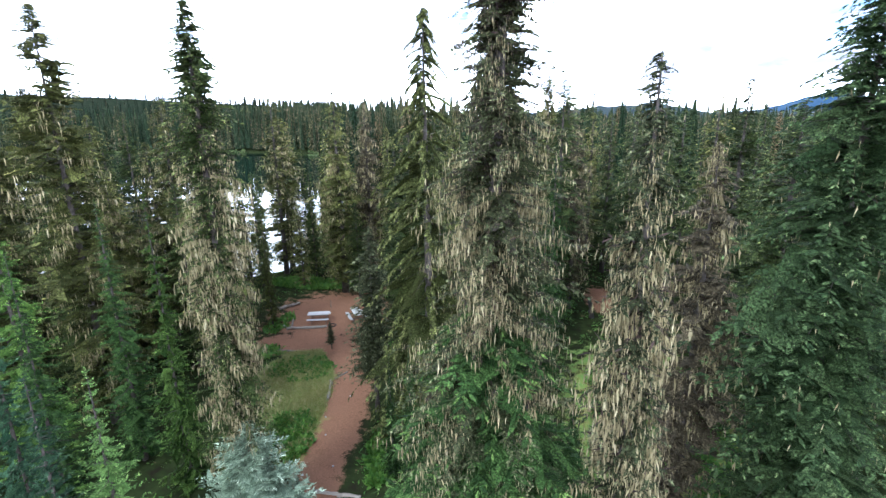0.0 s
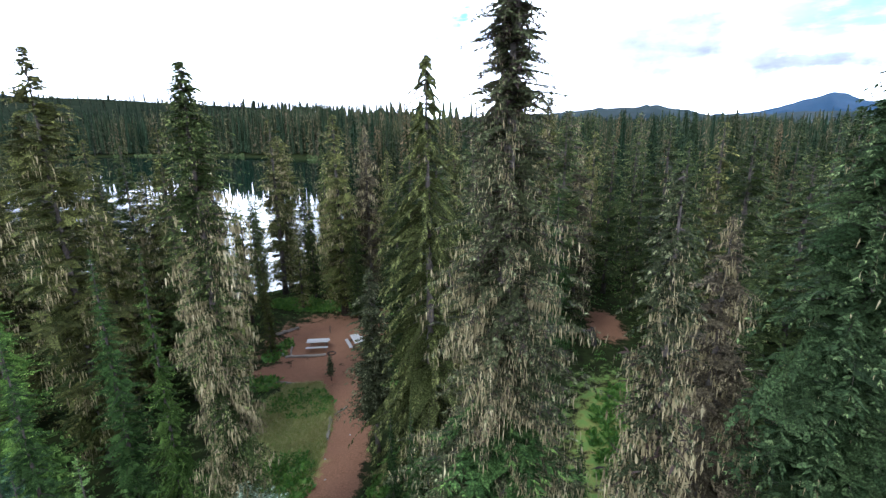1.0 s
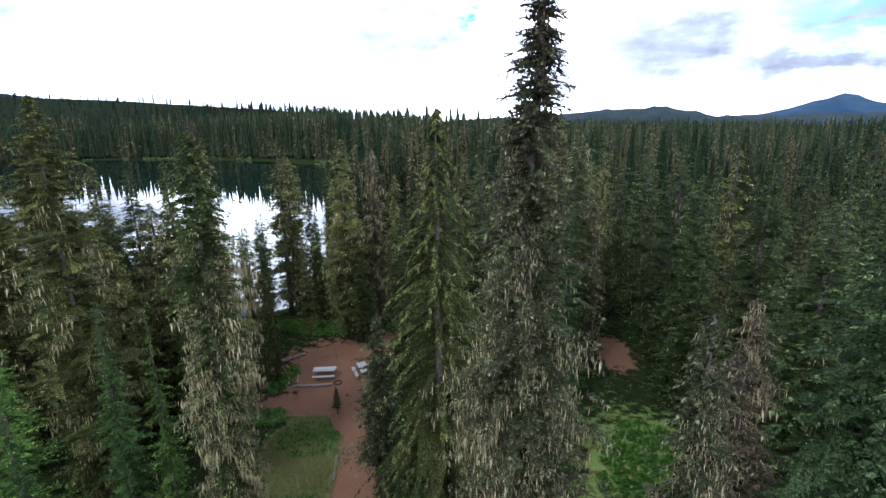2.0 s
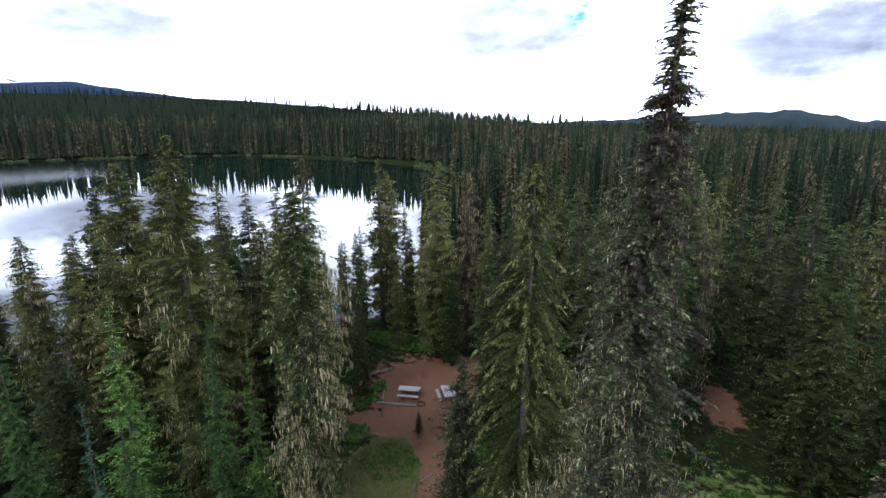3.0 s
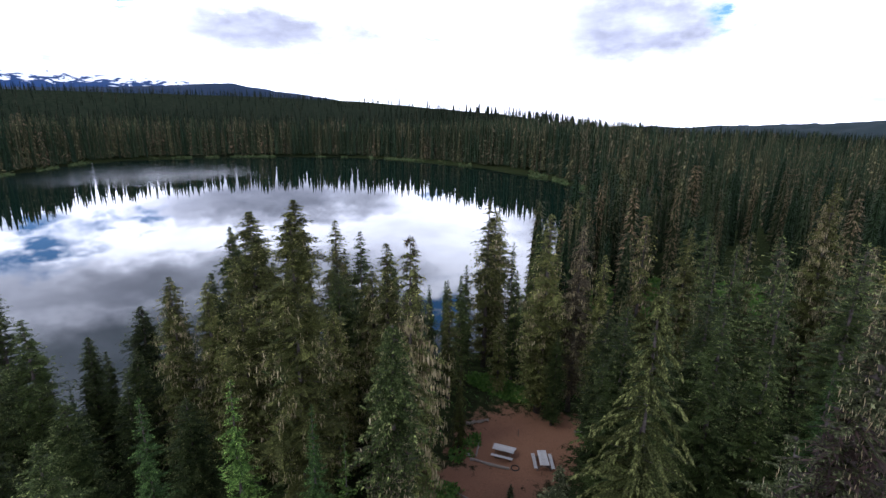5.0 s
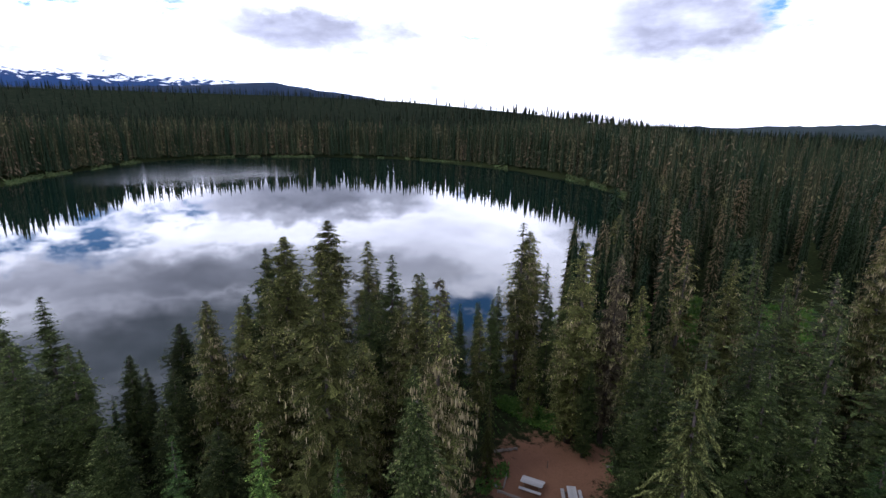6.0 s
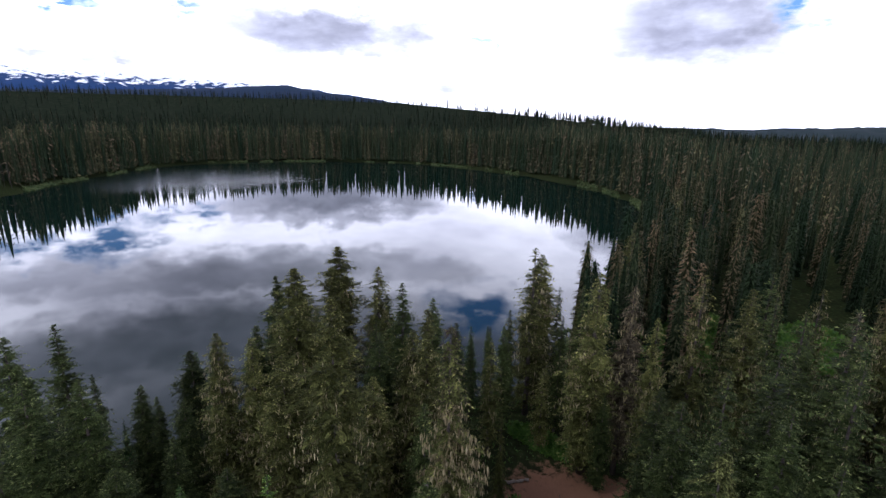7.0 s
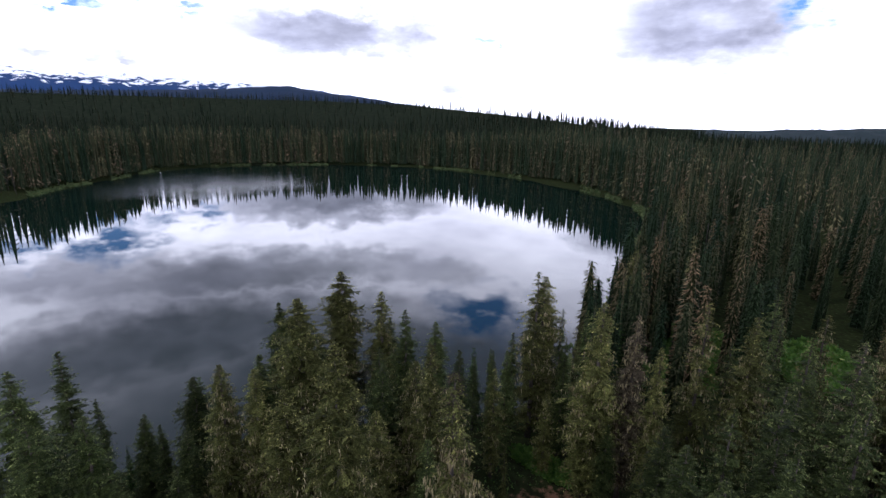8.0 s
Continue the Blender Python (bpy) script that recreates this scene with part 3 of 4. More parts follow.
def ridge(name, far, rows, mat, label, rough, seed):
    """A mountain range at a distance, with a front and a back slope."""
    rng = np.random.default_rng(seed)
    turns = np.arange(min(a for a, _ in rows), max(a for a, _ in rows), 0.3)
    rows = sorted(rows)
    rise = np.interp(turns, [a for a, _ in rows], [e for _, e in rows])
    top = 33 + far * np.tan(np.radians(rise))
    bumps = np.array([noise.fractal(Vector((t * 0.35, seed, 0)), 0.9, 2.1, 6) for t in turns])
    top = top + rough * bumps
    verts, faces, steps = [], [], 9
    for i, (t, h) in enumerate(zip(turns, top)):
        for k in range(steps):
            f = k / (steps - 2)
            d = far - 900 * (1 - f) if k < steps - 1 else far + 500
            hh = h * (f ** 0.75 if k < steps - 1 else 0.0)
            if 0 < k < steps - 2:
                hh += rough * 1.6 * noise.fractal(Vector((t * 0.5, f * 3, seed + 3)), 0.9, 2.1, 5)
            a = radians(float(t))
            verts.append((-math.sin(a) * d, math.cos(a) * d, max(hh, -2) - 3))
    for i in range(len(turns) - 1):
        for k in range(steps - 1):
            a = i * steps + k
            faces.append((a, a + 1, a + steps + 1, a + steps))
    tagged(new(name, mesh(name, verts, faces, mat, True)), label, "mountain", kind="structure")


make_ground()
# blue distance haze is put into the base colours of the ranges
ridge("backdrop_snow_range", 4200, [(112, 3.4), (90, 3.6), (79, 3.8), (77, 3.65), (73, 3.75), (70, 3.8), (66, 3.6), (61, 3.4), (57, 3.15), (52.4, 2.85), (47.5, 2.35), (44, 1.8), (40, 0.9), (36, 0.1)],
      mountain_material("hazed_snowy_range", (0.012, 0.034, 0.10), (0.024, 0.052, 0.13), 205, 275), "distant mountain range with patchy snow, blue distance haze in its colour", 12, 4)
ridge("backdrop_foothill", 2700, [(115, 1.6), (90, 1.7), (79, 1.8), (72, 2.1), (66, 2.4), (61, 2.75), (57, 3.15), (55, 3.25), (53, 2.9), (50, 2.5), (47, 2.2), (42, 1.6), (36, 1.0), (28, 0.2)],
      mountain_material("hazed_foothill_forest", (0.004, 0.013, 0.034), (0.008, 0.021, 0.046), 0, 0), "dark forested foothill, blue distance haze in its colour", 5, 9)
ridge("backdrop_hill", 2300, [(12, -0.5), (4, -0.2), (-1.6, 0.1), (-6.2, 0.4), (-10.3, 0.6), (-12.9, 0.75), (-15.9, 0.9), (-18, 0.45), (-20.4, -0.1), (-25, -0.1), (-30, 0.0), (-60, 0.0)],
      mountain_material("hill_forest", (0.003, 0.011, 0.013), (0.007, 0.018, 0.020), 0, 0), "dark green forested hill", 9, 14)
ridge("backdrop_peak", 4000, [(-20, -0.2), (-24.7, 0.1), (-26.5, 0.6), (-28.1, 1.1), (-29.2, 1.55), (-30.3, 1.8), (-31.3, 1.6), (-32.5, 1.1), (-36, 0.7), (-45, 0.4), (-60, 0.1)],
      mountain_material("hazed_peak_rock", (0.008, 0.028, 0.060), (0.018, 0.045, 0.085), 0, 0), "distant mountain peak, blue distance haze in its colour", 16, 21)


# ---- trees near the camera ----
def ground_at(x, y):
    return float(land(np.array([x]), np.array([y]))[0])


def stand(x, y, turn=0.0, wide=1.0, high=1.0):
    return Matrix.LocRotScale((x, y, ground_at(x, y) - 0.05), Euler((0, 0, radians(turn))), (wide, wide, high))


TAN_HIGH = [(0.0, 0.2), (0.2, 0.5), (0.34, 1.1), (0.6, 0.85), (0.7, 0.35), (0.85, 0.12), (1.0, 0.03)]
TAN_ALL = [(0.0, 0.75), (0.5, 1.0), (0.8, 0.7), (1.0, 0.2)]
TAN_LOW = [(0.0, 0.35), (0.6, 0.35), (1.0, 0.0)]

tree_thing("lichen_fir", dict(seed=11, height=26.0, radius=1.6, base=0.24, whorls=120, branches=11, along=15, leaf=0.095, bones=9, bone=0.12, lean=0.019, rise=0.1, droop=0.28,
                              profile=[(0, 1.9), (0.17, 1.8), (0.27, 1.5), (0.48, 1.15), (0.61, 0.88), (0.74, 0.58), (0.8, 0.42), (0.854, 0.28), (0.9, 0.19), (0.95, 0.11), (0.98, 0.03), (1, 0.0)], crowd=1.25, roll=1.0, lift=0.15,
                              ragged=0.3, jitter=0.9, lichen=[(0, 0.3), (0.1, 1.1), (0.3, 1.4), (0.42, 0.95), (0.52, 0.3), (0.68, 0.1), (1, 0.02)], hang=0.2, strips=80, slim=0.11, gaps=0.03, plate=0.3, inner=0.6, fat=0.4,
                              twigs=(0.2, 0.88, 16000), twig=(0.08, 0.26)), M_GREY,
           "tall old grey-green fir with tan lichen and a thin spire", "fir tree",
           low=dict(seed=16, height=12.0, radius=3.0, base=0.06, whorls=24, branches=8, along=13, leaf=0.24, rise=-0.12, droop=0.12, ragged=0.18, jitter=0.3, bones=7, bone=0.28, plate=0.5, inner=0.75,
                    profile=[(0, 2.5), (0.2, 2.95), (0.6, 2.75), (0.85, 2.2), (1, 0.8)])).matrix_basis = stand(0.82, 12.5)
tree_thing("lichen_fir", dict(seed=12, height=17.9, radius=0.98, base=0.06, whorls=84, branches=8, along=9, leaf=0.11, bones=4, bone=0.3, rise=0.05, droop=0.4, power=0.42,
                              round_low=0.1, ragged=0.3, lichen=[(0, 0.9), (0.55, 1.2), (0.7, 1.0), (0.82, 0.4), (0.9, 0.1), (1, 0)], hang=0.22, strips=76, slim=0.12, spire=0.22, gaps=0.1, plate=0.34, fat=0.4, twigs=(0.2, 0.8, 1500)), M_GREY,
           "slender fir hung thickly with pale tan lichen, trunk showing", "fir tree").matrix_basis = stand(4.0, 10.1)
tree_thing("lichen_fir", dict(seed=13, crowd=1.3, height=20.8, radius=1.6, base=0.1, whorls=92, branches=9, along=10, leaf=0.15, bones=6, bone=0.2, rise=0.1, droop=0.3,
                              profile=[(0, 0.85), (0.15, 1.05), (0.35, 1.05), (0.5, 0.85), (0.66, 0.75), (0.8, 0.9), (0.9, 0.72), (0.96, 0.42), (1, 0.08)],
                              ragged=0.28, lichen=[(0, 1.1), (0.35, 1.7), (0.5, 1.3), (0.62, 0.6), (0.75, 0.1), (1, 0.0)], hang=0.26, strips=56, slim=0.12, roll=0.9, gaps=0.05, plate=0.3, fat=0.36, twigs=(0.3, 0.8, 4200), twig=(0.08, 0.3)), M_FIR,
           "fir cloaked in tan hanging lichen with a dark pointed top", "fir tree").matrix_basis = stand(-9.45, 16.7)
tree_thing("hemlock", dict(seed=14, height=21.6, radius=3.6, base=0.06, whorls=31, branches=8, along=30, crowd=1.35, leaf=0.22, rise=0.0, droop=0.62,
                           profile=[(0, 3.3), (0.12, 3.5), (0.4, 2.8), (0.7, 1.6), (0.88, 0.8), (0.95, 0.45), (1, 0.1)], jitter=0.5, sag=0.35, turn_out=(0.25, 0.9), reach=0.0, fat=0.46, young=22,
                           ragged=0.2, lichen=[(0, 0.12), (1, 0.02)], hang=0.3, strips=3, plate=0.2, inner=0.85, bones=0), M_DROOP,
           "yellow-green mountain hemlock with long drooping branches", "hemlock tree").matrix_basis = stand(-2.5, 23.1)
tree_thing("lichen_fir", dict(seed=15, height=20.6, radius=3.0, base=0.01, whorls=80, branches=10, along=12, leaf=0.16, bones=6, bone=0.22, rise=0.05, droop=0.28, crowd=1.25,
                              profile=[(0, 3.0), (0.4, 2.6), (0.65, 2.0), (0.82, 1.45), (0.92, 0.95), (0.97, 0.5), (1, 0.08)], ragged=0.24, lichen=[(0, 0.25), (0.6, 0.35), (0.85, 0.1), (1, 0)], hang=0.3, strips=7, plate=0.34, slim=0.12, fat=0.38), M_NEAR,
           "broad dark green fir with scattered tan lichen", "fir tree").matrix_basis = stand(10.4, 14.5)

# outlines: how far the limbs reach from the lowest to the top
FULL = [(0, 1.5), (0.1, 2.0), (0.35, 2.25), (0.6, 1.9), (0.78, 1.3), (0.9, 0.75), (0.96, 0.4), (1, 0.06)]
SLIM = [(0, 1.2), (0.1, 1.65), (0.4, 1.75), (0.65, 1.35), (0.8, 0.95), (0.92, 0.5), (0.97, 0.25), (1, 0.06)]
CONE = [(0, 2.4), (0.06, 2.75), (0.3, 2.35), (0.6, 1.5), (0.8, 0.85), (0.93, 0.35), (1, 0.05)]
OPEN_TOP = [(0, 1.6), (0.15, 2.2), (0.4, 2.4), (0.6, 1.9), (0.72, 2.1), (0.82, 1.6), (0.9, 1.0), (0.96, 0.55), (1, 0.06)]
GOLD = [(0, 1.1), (0.1, 1.6), (0.4, 1.75), (0.65, 1.3), (0.74, 0.8), (0.85, 0.85), (0.93, 0.6), (1, 0.08)]
MID = {
    "lichen_a": ("lichen_fir", dict(crowd=1.2, bones=2, seed=21, height=20, radius=2.3, base=0.06, whorls=58, branches=7, along=7, leaf=0.2, rise=0.12, droop=0.22, profile=FULL, ragged=0.26, lichen=[(0, 1.3), (0.5, 1.4), (0.75, 0.9), (0.9, 0.35), (1, 0)], hang=0.34, strips=22, slim=0.15, fat=0.3, roll=0.9), M_OLIVE, "fir with tan lichen hanging from its branches", "fir tree"),
    "lichen_b": ("lichen_fir", dict(crowd=1.2, bones=2, seed=22, height=20, radius=1.95, base=0.08, whorls=58, branches=7, along=7, leaf=0.19, rise=0.1, droop=0.28, profile=SLIM, ragged=0.28, lichen=TAN_HIGH, hang=0.34, strips=20, slim=0.15, fat=0.3, roll=0.9, twigs=(0.1, 0.6, 700)), M_OLIVE, "narrow olive-green fir with hanging lichen", "fir tree"),
    "dark_a": ("dark_fir", dict(crowd=1.2, slim=0.13, bones=2, seed=23, height=20, radius=2.3, base=0.04, whorls=56, branches=7, along=7, leaf=0.21, rise=0.12, droop=0.18, profile=FULL, ragged=0.22, lichen=TAN_LOW, hang=0.32, strips=3, fat=0.3), M_FIR, "dark green pointed fir with a little lichen", "fir tree"),
    "dark_b": ("dark_fir", dict(crowd=1.2, slim=0.13, bones=2, seed=24, height=20, radius=2.15, base=0.04, whorls=54, branches=7, along=7, leaf=0.21, rise=0.1, droop=0.22, profile=SLIM, ragged=0.3, lichen=TAN_LOW, hang=0.32, strips=3, gaps=0.05, fat=0.3), M_FIR, "dark green fir with a narrow ragged crown", "fir tree"),
    "open_a": ("dark_fir", dict(crowd=1.5, bones=3, seed=30, height=20, radius=2.2, base=0.05, whorls=60, branches=8, along=8, leaf=0.22, droop=0.12, rise=0.08, profile=OPEN_TOP, ragged=0.3, lichen=[(0, 1.2), (0.55, 1.2), (0.72, 0.45), (0.9, 0.12), (1, 0)], hang=0.32, strips=20, slim=0.15, gaps=0.08, fat=0.3), M_OLIVE, "tall fir with an open layered top and lichen below", "fir tree"),
    "open_b": ("dark_fir", dict(crowd=1.5, bones=3, seed=37, height=20, radius=2.2, base=0.05, whorls=60, branches=8, along=8, leaf=0.22, droop=0.12, rise=0.08, profile=OPEN_TOP, ragged=0.3, lichen=[(0, 0.9), (0.5, 0.85), (0.68, 0.3), (0.8, 0.05), (1, 0)], hang=0.32, strips=18, slim=0.15, gaps=0.08, fat=0.3), M_FIR, "tall dark fir with an open layered top", "fir tree"),
    "green_a": ("green_spruce", dict(seed=25, height=20, radius=3.3, base=0.02, whorls=32, branches=9, along=13, leaf=0.19, droop=-0.1, rise=-0.24, profile=[(u, r * 1.25) for u, r in CONE], ragged=0.18, fat=0.26, jitter=0.16, sag=0.0, bones=5, bone=0.34, roll=0.4, plate=0.34, inner=0.6, young=5), M_BRIGHT, "fresh green cone-shaped young spruce", "spruce tree"),
    "green_b": ("green_spruce", dict(seed=26, height=20, radius=2.8, base=0.02, whorls=36, branches=8, along=11, leaf=0.19, droop=-0.06, rise=-0.22, profile=CONE, ragged=0.2, fat=0.27, jitter=0.18, sag=0.02, bones=5, bone=0.34, roll=0.45, plate=0.34, inner=0.6, young=3), M_GREEN, "green spruce with layered branches", "spruce tree"),
    "gold_a": ("lichen_fir", dict(bones=2, seed=33, height=20, radius=1.75, base=0.05, whorls=60, branches=7, along=6, leaf=0.18, droop=0.35, profile=GOLD, ragged=0.34, lichen=[(0, 1.3), (0.3, 2.2), (0.66, 2.6), (0.74, 1.0), (0.8, 0.08), (1, 0)], hang=0.34, strips=48, gaps=0.06, fat=0.3, slim=0.2, twigs=(0.7, 1.0, 900)), M_OLIVE, "fir draped in golden lichen with a bare brown top", "fir tree"),
    "grey_a": ("silver_fir", dict(seed=34, height=20, radius=3.1, base=0.2, whorls=40, branches=8, along=6, leaf=0.42, droop=0.2, rise=0.1, power=0.75, round_low=0.1, ragged=0.25, lichen=[(0, 0.4), (0.5, 0.1), (1, 0)], hang=0.5, strips=3, bones=4, bone=0.32, fat=0.36), M_GREY, "small grey-green fir on a bare trunk beside the trail", "fir tree"),
    "teal_a": ("dark_fir", dict(jitter=0.2, inner=0.6, plate=0.34, seed=35, height=20, radius=3.6, base=0.02, whorls=30, branches=8, along=11, leaf=0.24, droop=-0.2, rise=-0.25, power=0.9, ragged=0.18, fat=0.28, bones=4, bone=0.3, sag=0.0), M_TEAL, "small dark bluish-green spruce", "spruce tree"),
    "lime_a": ("green_spruce", dict(jitter=0.2, inner=0.6, plate=0.34, seed=31, height=20, radius=3.6, base=0.02, whorls=30, branches=8, along=11, leaf=0.24, droop=-0.2, rise=-0.25, power=0.9, ragged=0.2, fat=0.28, bones=4, bone=0.3, sag=0.0), M_LIME, "pale yellow-green young spruce", "spruce tree"),
    "blue_a": ("silver_fir", dict(seed=27, height=20, radius=4.2, base=0.02, whorls=36, branches=8, along=9, leaf=0.42, droop=0.0, rise=0.3, power=0.75, ragged=0.2, fat=0.26, sag=0.0), M_BLUE, "bluish silver young fir with upswept branches", "fir tree"),
    "brown_a": ("dying_fir", dict(crowd=1.2, slim=0.15, bones=2, seed=28, height=20, radius=1.9, base=0.1, whorls=52, branches=7, along=6, leaf=0.19, droop=0.35, profile=SLIM, ragged=0.36, lichen=TAN_ALL, hang=0.4, strips=18, gaps=0.1, fat=0.3, twigs=(0.0, 0.9, 900)), M_BROWN, "half-dead brownish fir hung with lichen", "fir tree"),
    "hemlock_a": ("hemlock", dict(seed=29, height=20, radius=2.7, base=0.06, whorls=34, branches=7, along=9, leaf=0.22, droop=0.7, rise=0.2, power=0.9, ragged=0.3, sag=0.4, fat=0.32), M_DROOP, "yellow-green hemlock with drooping branches", "hemlock tree"),
    "twin_a": ("lichen_fir", dict(seed=36, height=20, radius=1.9, base=0.1, whorls=70, branches=8, along=13, leaf=0.105, rise=0.1, droop=0.26, profile=[(0, 2.0), (0.2, 1.9), (0.5, 1.25), (0.7, 0.85), (0.85, 0.6), (0.94, 0.4), (1, 0.06)], ragged=0.26, lichen=[(0, 0.5), (0.5, 0.7), (0.8, 0.4), (1, 0)], hang=0.26, strips=26, slim=0.18, bones=7, bone=0.14, plate=0.25, fat=0.32, roll=0.9, twigs=(0.2, 0.8, 3600), twig=(0.08, 0.26)), M_GREY, "grey-green fir with tan lichen close behind a taller fir", "fir tree"),
}
LOW = {}
for key in ("lichen_a", "lichen_b", "dark_a", "dark_b", "green_b", "brown_a"):
    name, spec, mat, label, cat = MID[key]
    spec = dict(spec, seed=spec["seed"] + 40, whorls=36, branches=6, along=3, leaf=spec["leaf"] * 1.45, fat=0.36, plate=0.6, bones=2, bone=0.42, twigs=None)
    if "strips" in spec:
        spec.update(strips=6, hang=0.46, slim=0.18)
    LOW[key] = (name, spec, mat, label, cat)

# kind, x, y, height, width (1: as the kind is)
PLACED = [
    ("lichen_a", -35.4, 23.1, 15.8, 1.05), ("dark_a", -35.8, 26.6, 15.1, 1.23), ("open_b", -38.3, 30.3, 17.8, 0.75), ("open_a", -32.9, 28.5, 20.2, 1.14), ("open_a", -36.8, 36.2, 19.7, 1.08),
    ("lichen_b", -34.2, 38.9, 17.6, 1.25), ("dark_a", -29.5, 37.3, 17.4, 0.97), ("lichen_b", -22.0, 31.8, 18.6, 1.14), ("gold_a", -15.6, 26.0, 21.0, 0.91), ("hemlock_a", -18.2, 36.5, 9.5, 0.6),
    ("lichen_a", -24.7, 55.0, 18.4, 1.35), ("dark_b", -22.6, 55.6, 14.4, 0.63), ("lichen_b", -14.8, 45.7, 19.6, 1.3), ("dark_b", -18.3, 51.5, 16.1, 0.63), ("brown_a", -12.4, 47.5, 18.6, 0.9),
    ("lichen_a", -21.7, 77.4, 16.5, 1.37), ("open_a", -21.0, 22.5, 22.3, 0.78), ("lichen_a", 6.2, 63.1, 22.3, 0.8), ("dark_b", -26.0, 50.8, 12.0, 0.9), ("dark_a", -26.3, 47.3, 10.6, 0.57),
    ("dark_a", -27.4, 48.6, 10.2, 0.57), ("green_a", -19.9, 17.4, 15.2, 0.74), ("green_b", -17.0, 19.7, 13.6, 0.72), ("green_a", -13.5, 18.4, 14.3, 0.45), ("green_b", -23.5, 14.9, 14.2, 0.85),
    ("dark_b", -50.8, 16.9, 14.7, 1.25), ("grey_a", -6.1, 25.2, 11.3, 0.85), ("grey_a", -11.6, 32.6, 2.3, 1.0), ("lime_a", -9.9, 10.8, 10.7, 0.68), ("teal_a", -10.5, 9.7, 11.1, 0.7),
    ("blue_a", -8.9, 16.2, 5.3, 1.9), ("lichen_b", -4.7, 55.9, 17.7, 1.2), ("dark_a", -3.3, 31.6, 17.4, 1.1), ("dark_b", -0.6, 38.0, 16.4, 1.2), ("dark_a", -41.0, 10.2, 14.5, 1.08),
    ("dark_a", -47.2, 4.2, 15.5, 1.14), ("lichen_b", -10.3, 47.6, 16.2, 0.95), ("twin_a", 0.88, 14.2, 22.3, 0.7), ("dark_a", -39.9, 19.0, 11.3, 1.15), ("dark_a", -41.5, 14.9, 9.7, 1.57),
    ("dark_b", -37.6, 21.1, 10.1, 1.55), ("dark_b", -36.6, 14.6, 8.9, 1.76), ("dark_a", -42.0, 1.1, 15.0, 1.23), ("dark_b", -25.6, 26.3, 16.5, 1.33), ("lichen_b", -29.0, 24.4, 15.7, 1.54),
    ("dark_a", -26.8, 18.8, 11.0, 1.35), ("dark_a", -23.2, 24.6, 15.1, 1.22), ("dark_a", -37.7, 34.0, 13.8, 1.24), ("dark_b", -34.6, 40.5, 14.4, 1.23), ("dark_a", -30.7, 43.1, 13.9, 1.12),
    ("dark_a", -42.9, 32.1, 11.6, 1.38), ("lichen_a", -38.9, 37.2, 14.3, 1.12), ("dark_b", -25.1, 39.6, 14.0, 1.23), ("dark_a", -23.9, 36.6, 13.0, 1.12), ("dark_a", -35.8, 31.4, 14.7, 1.24),
    ("dark_a", -26.8, 31.7, 15.4, 1.23), ("lichen_b", -34.1, 25.1, 15.1, 1.31), ("dark_b", -29.7, 34.2, 15.0, 1.11), ("lichen_a", -24.9, 33.5, 15.6, 1.21), ("dark_b", -20.1, 29.3, 13.0, 1.23),
    ("lichen_a", -24.2, 28.5, 14.0, 1.23), ("dark_a", -43.2, 24.4, 11.4, 1.54), ("dark_b", -44.4, 13.5, 12.3, 1.48), ("dark_a", -32.1, 14.6, 10.8, 1.49), ("dark_a", -28.4, 10.4, 11.8, 1.31),
    ("dark_a", -35.9, 10.1, 11.7, 1.49), ("dark_a", -23.9, 46.0, 11.9, 0.79), ("dark_a", -5.6, 34.7, 16.4, 1.17), ("dark_a", -7.5, 38.3, 14.9, 1.09), ("dark_b", -1.6, 40.7, 15.1, 1.45),
    ("green_b", 3.5, 27.6, 12.3, 0.84), ("brown_a", 7.1, 42.8, 15.9, 1.05), ("green_b", 4.8, 36.5, 15.1, 0.82), ("dark_b", 5.6, 40.7, 19.6, 1.07), ("teal_a", -15.5, 12.9, 14.2, 0.5),
    ("green_b", -15.0, 13.7, 13.1, 0.6), ("green_b", 4.2, 18.6, 6.5, 0.83), ("green_b", -3.9, 19.9, 6.6, 0.56), ("green_b", -2.7, 18.6, 7.5, 0.57), ("dark_a", 14.3, 24.5, 17.3, 1.2),
    ("dark_b", 15.2, 32.0, 18.7, 1.11), ("dark_a", 18.8, 27.7, 16.8, 1.29), ("dark_a", 13.9, 38.3, 17.2, 1.15), ("green_b", 18.9, 15.8, 15.5, 0.85), ("dark_a", 24.2, 17.9, 18.0, 1.23),
    ("dark_a", -23.9, 11.0, 13.8, 1.17), ("dark_b", -41.6, 19.7, 10.6, 0.9), ("dark_a", -42.2, 20.9, 8.7, 0.9), ("dark_a", -43.0, 12.5, 17.0, 1.25), ("dark_a", -37.0, 14.8, 14.9, 1.15),
    ("dark_a", -38.2, 12.2, 15.4, 1.2), ("dark_b", -34.5, 18.9, 9.6, 1.2), ("dark_a", -20.6, 52.4, 11.5, 0.8), ("dark_b", -19.4, 49.6, 10.5, 0.8), ("lichen_a", -16.8, 48.6, 12.5, 0.9),
    ("dark_a", -12.9, 44.4, 9.5, 0.9), ("dark_b", -28.8, 47.6, 9.0, 0.8),
]
bins = {}


def plan(level, kind, x, y, high, wide, rng):
    table = MID if level == "near" else LOW
    k = high / table[kind][1]["height"]
    bins.setdefault((level, kind), []).append(stand(x, y, rng.uniform(0, 360), k * wide * (1.0 if k > 0.6 else 1.1), k))


def in_hull(x, y, hull):
    sign = [(b[0] - a[0]) * (y - a[1]) - (b[1] - a[1]) * (x - a[0]) for a, b in zip(hull, hull[1:] + hull[:1])]
    return np.all(np.stack(sign) <= 0, 0) | np.all(np.stack(sign) >= 0, 0)


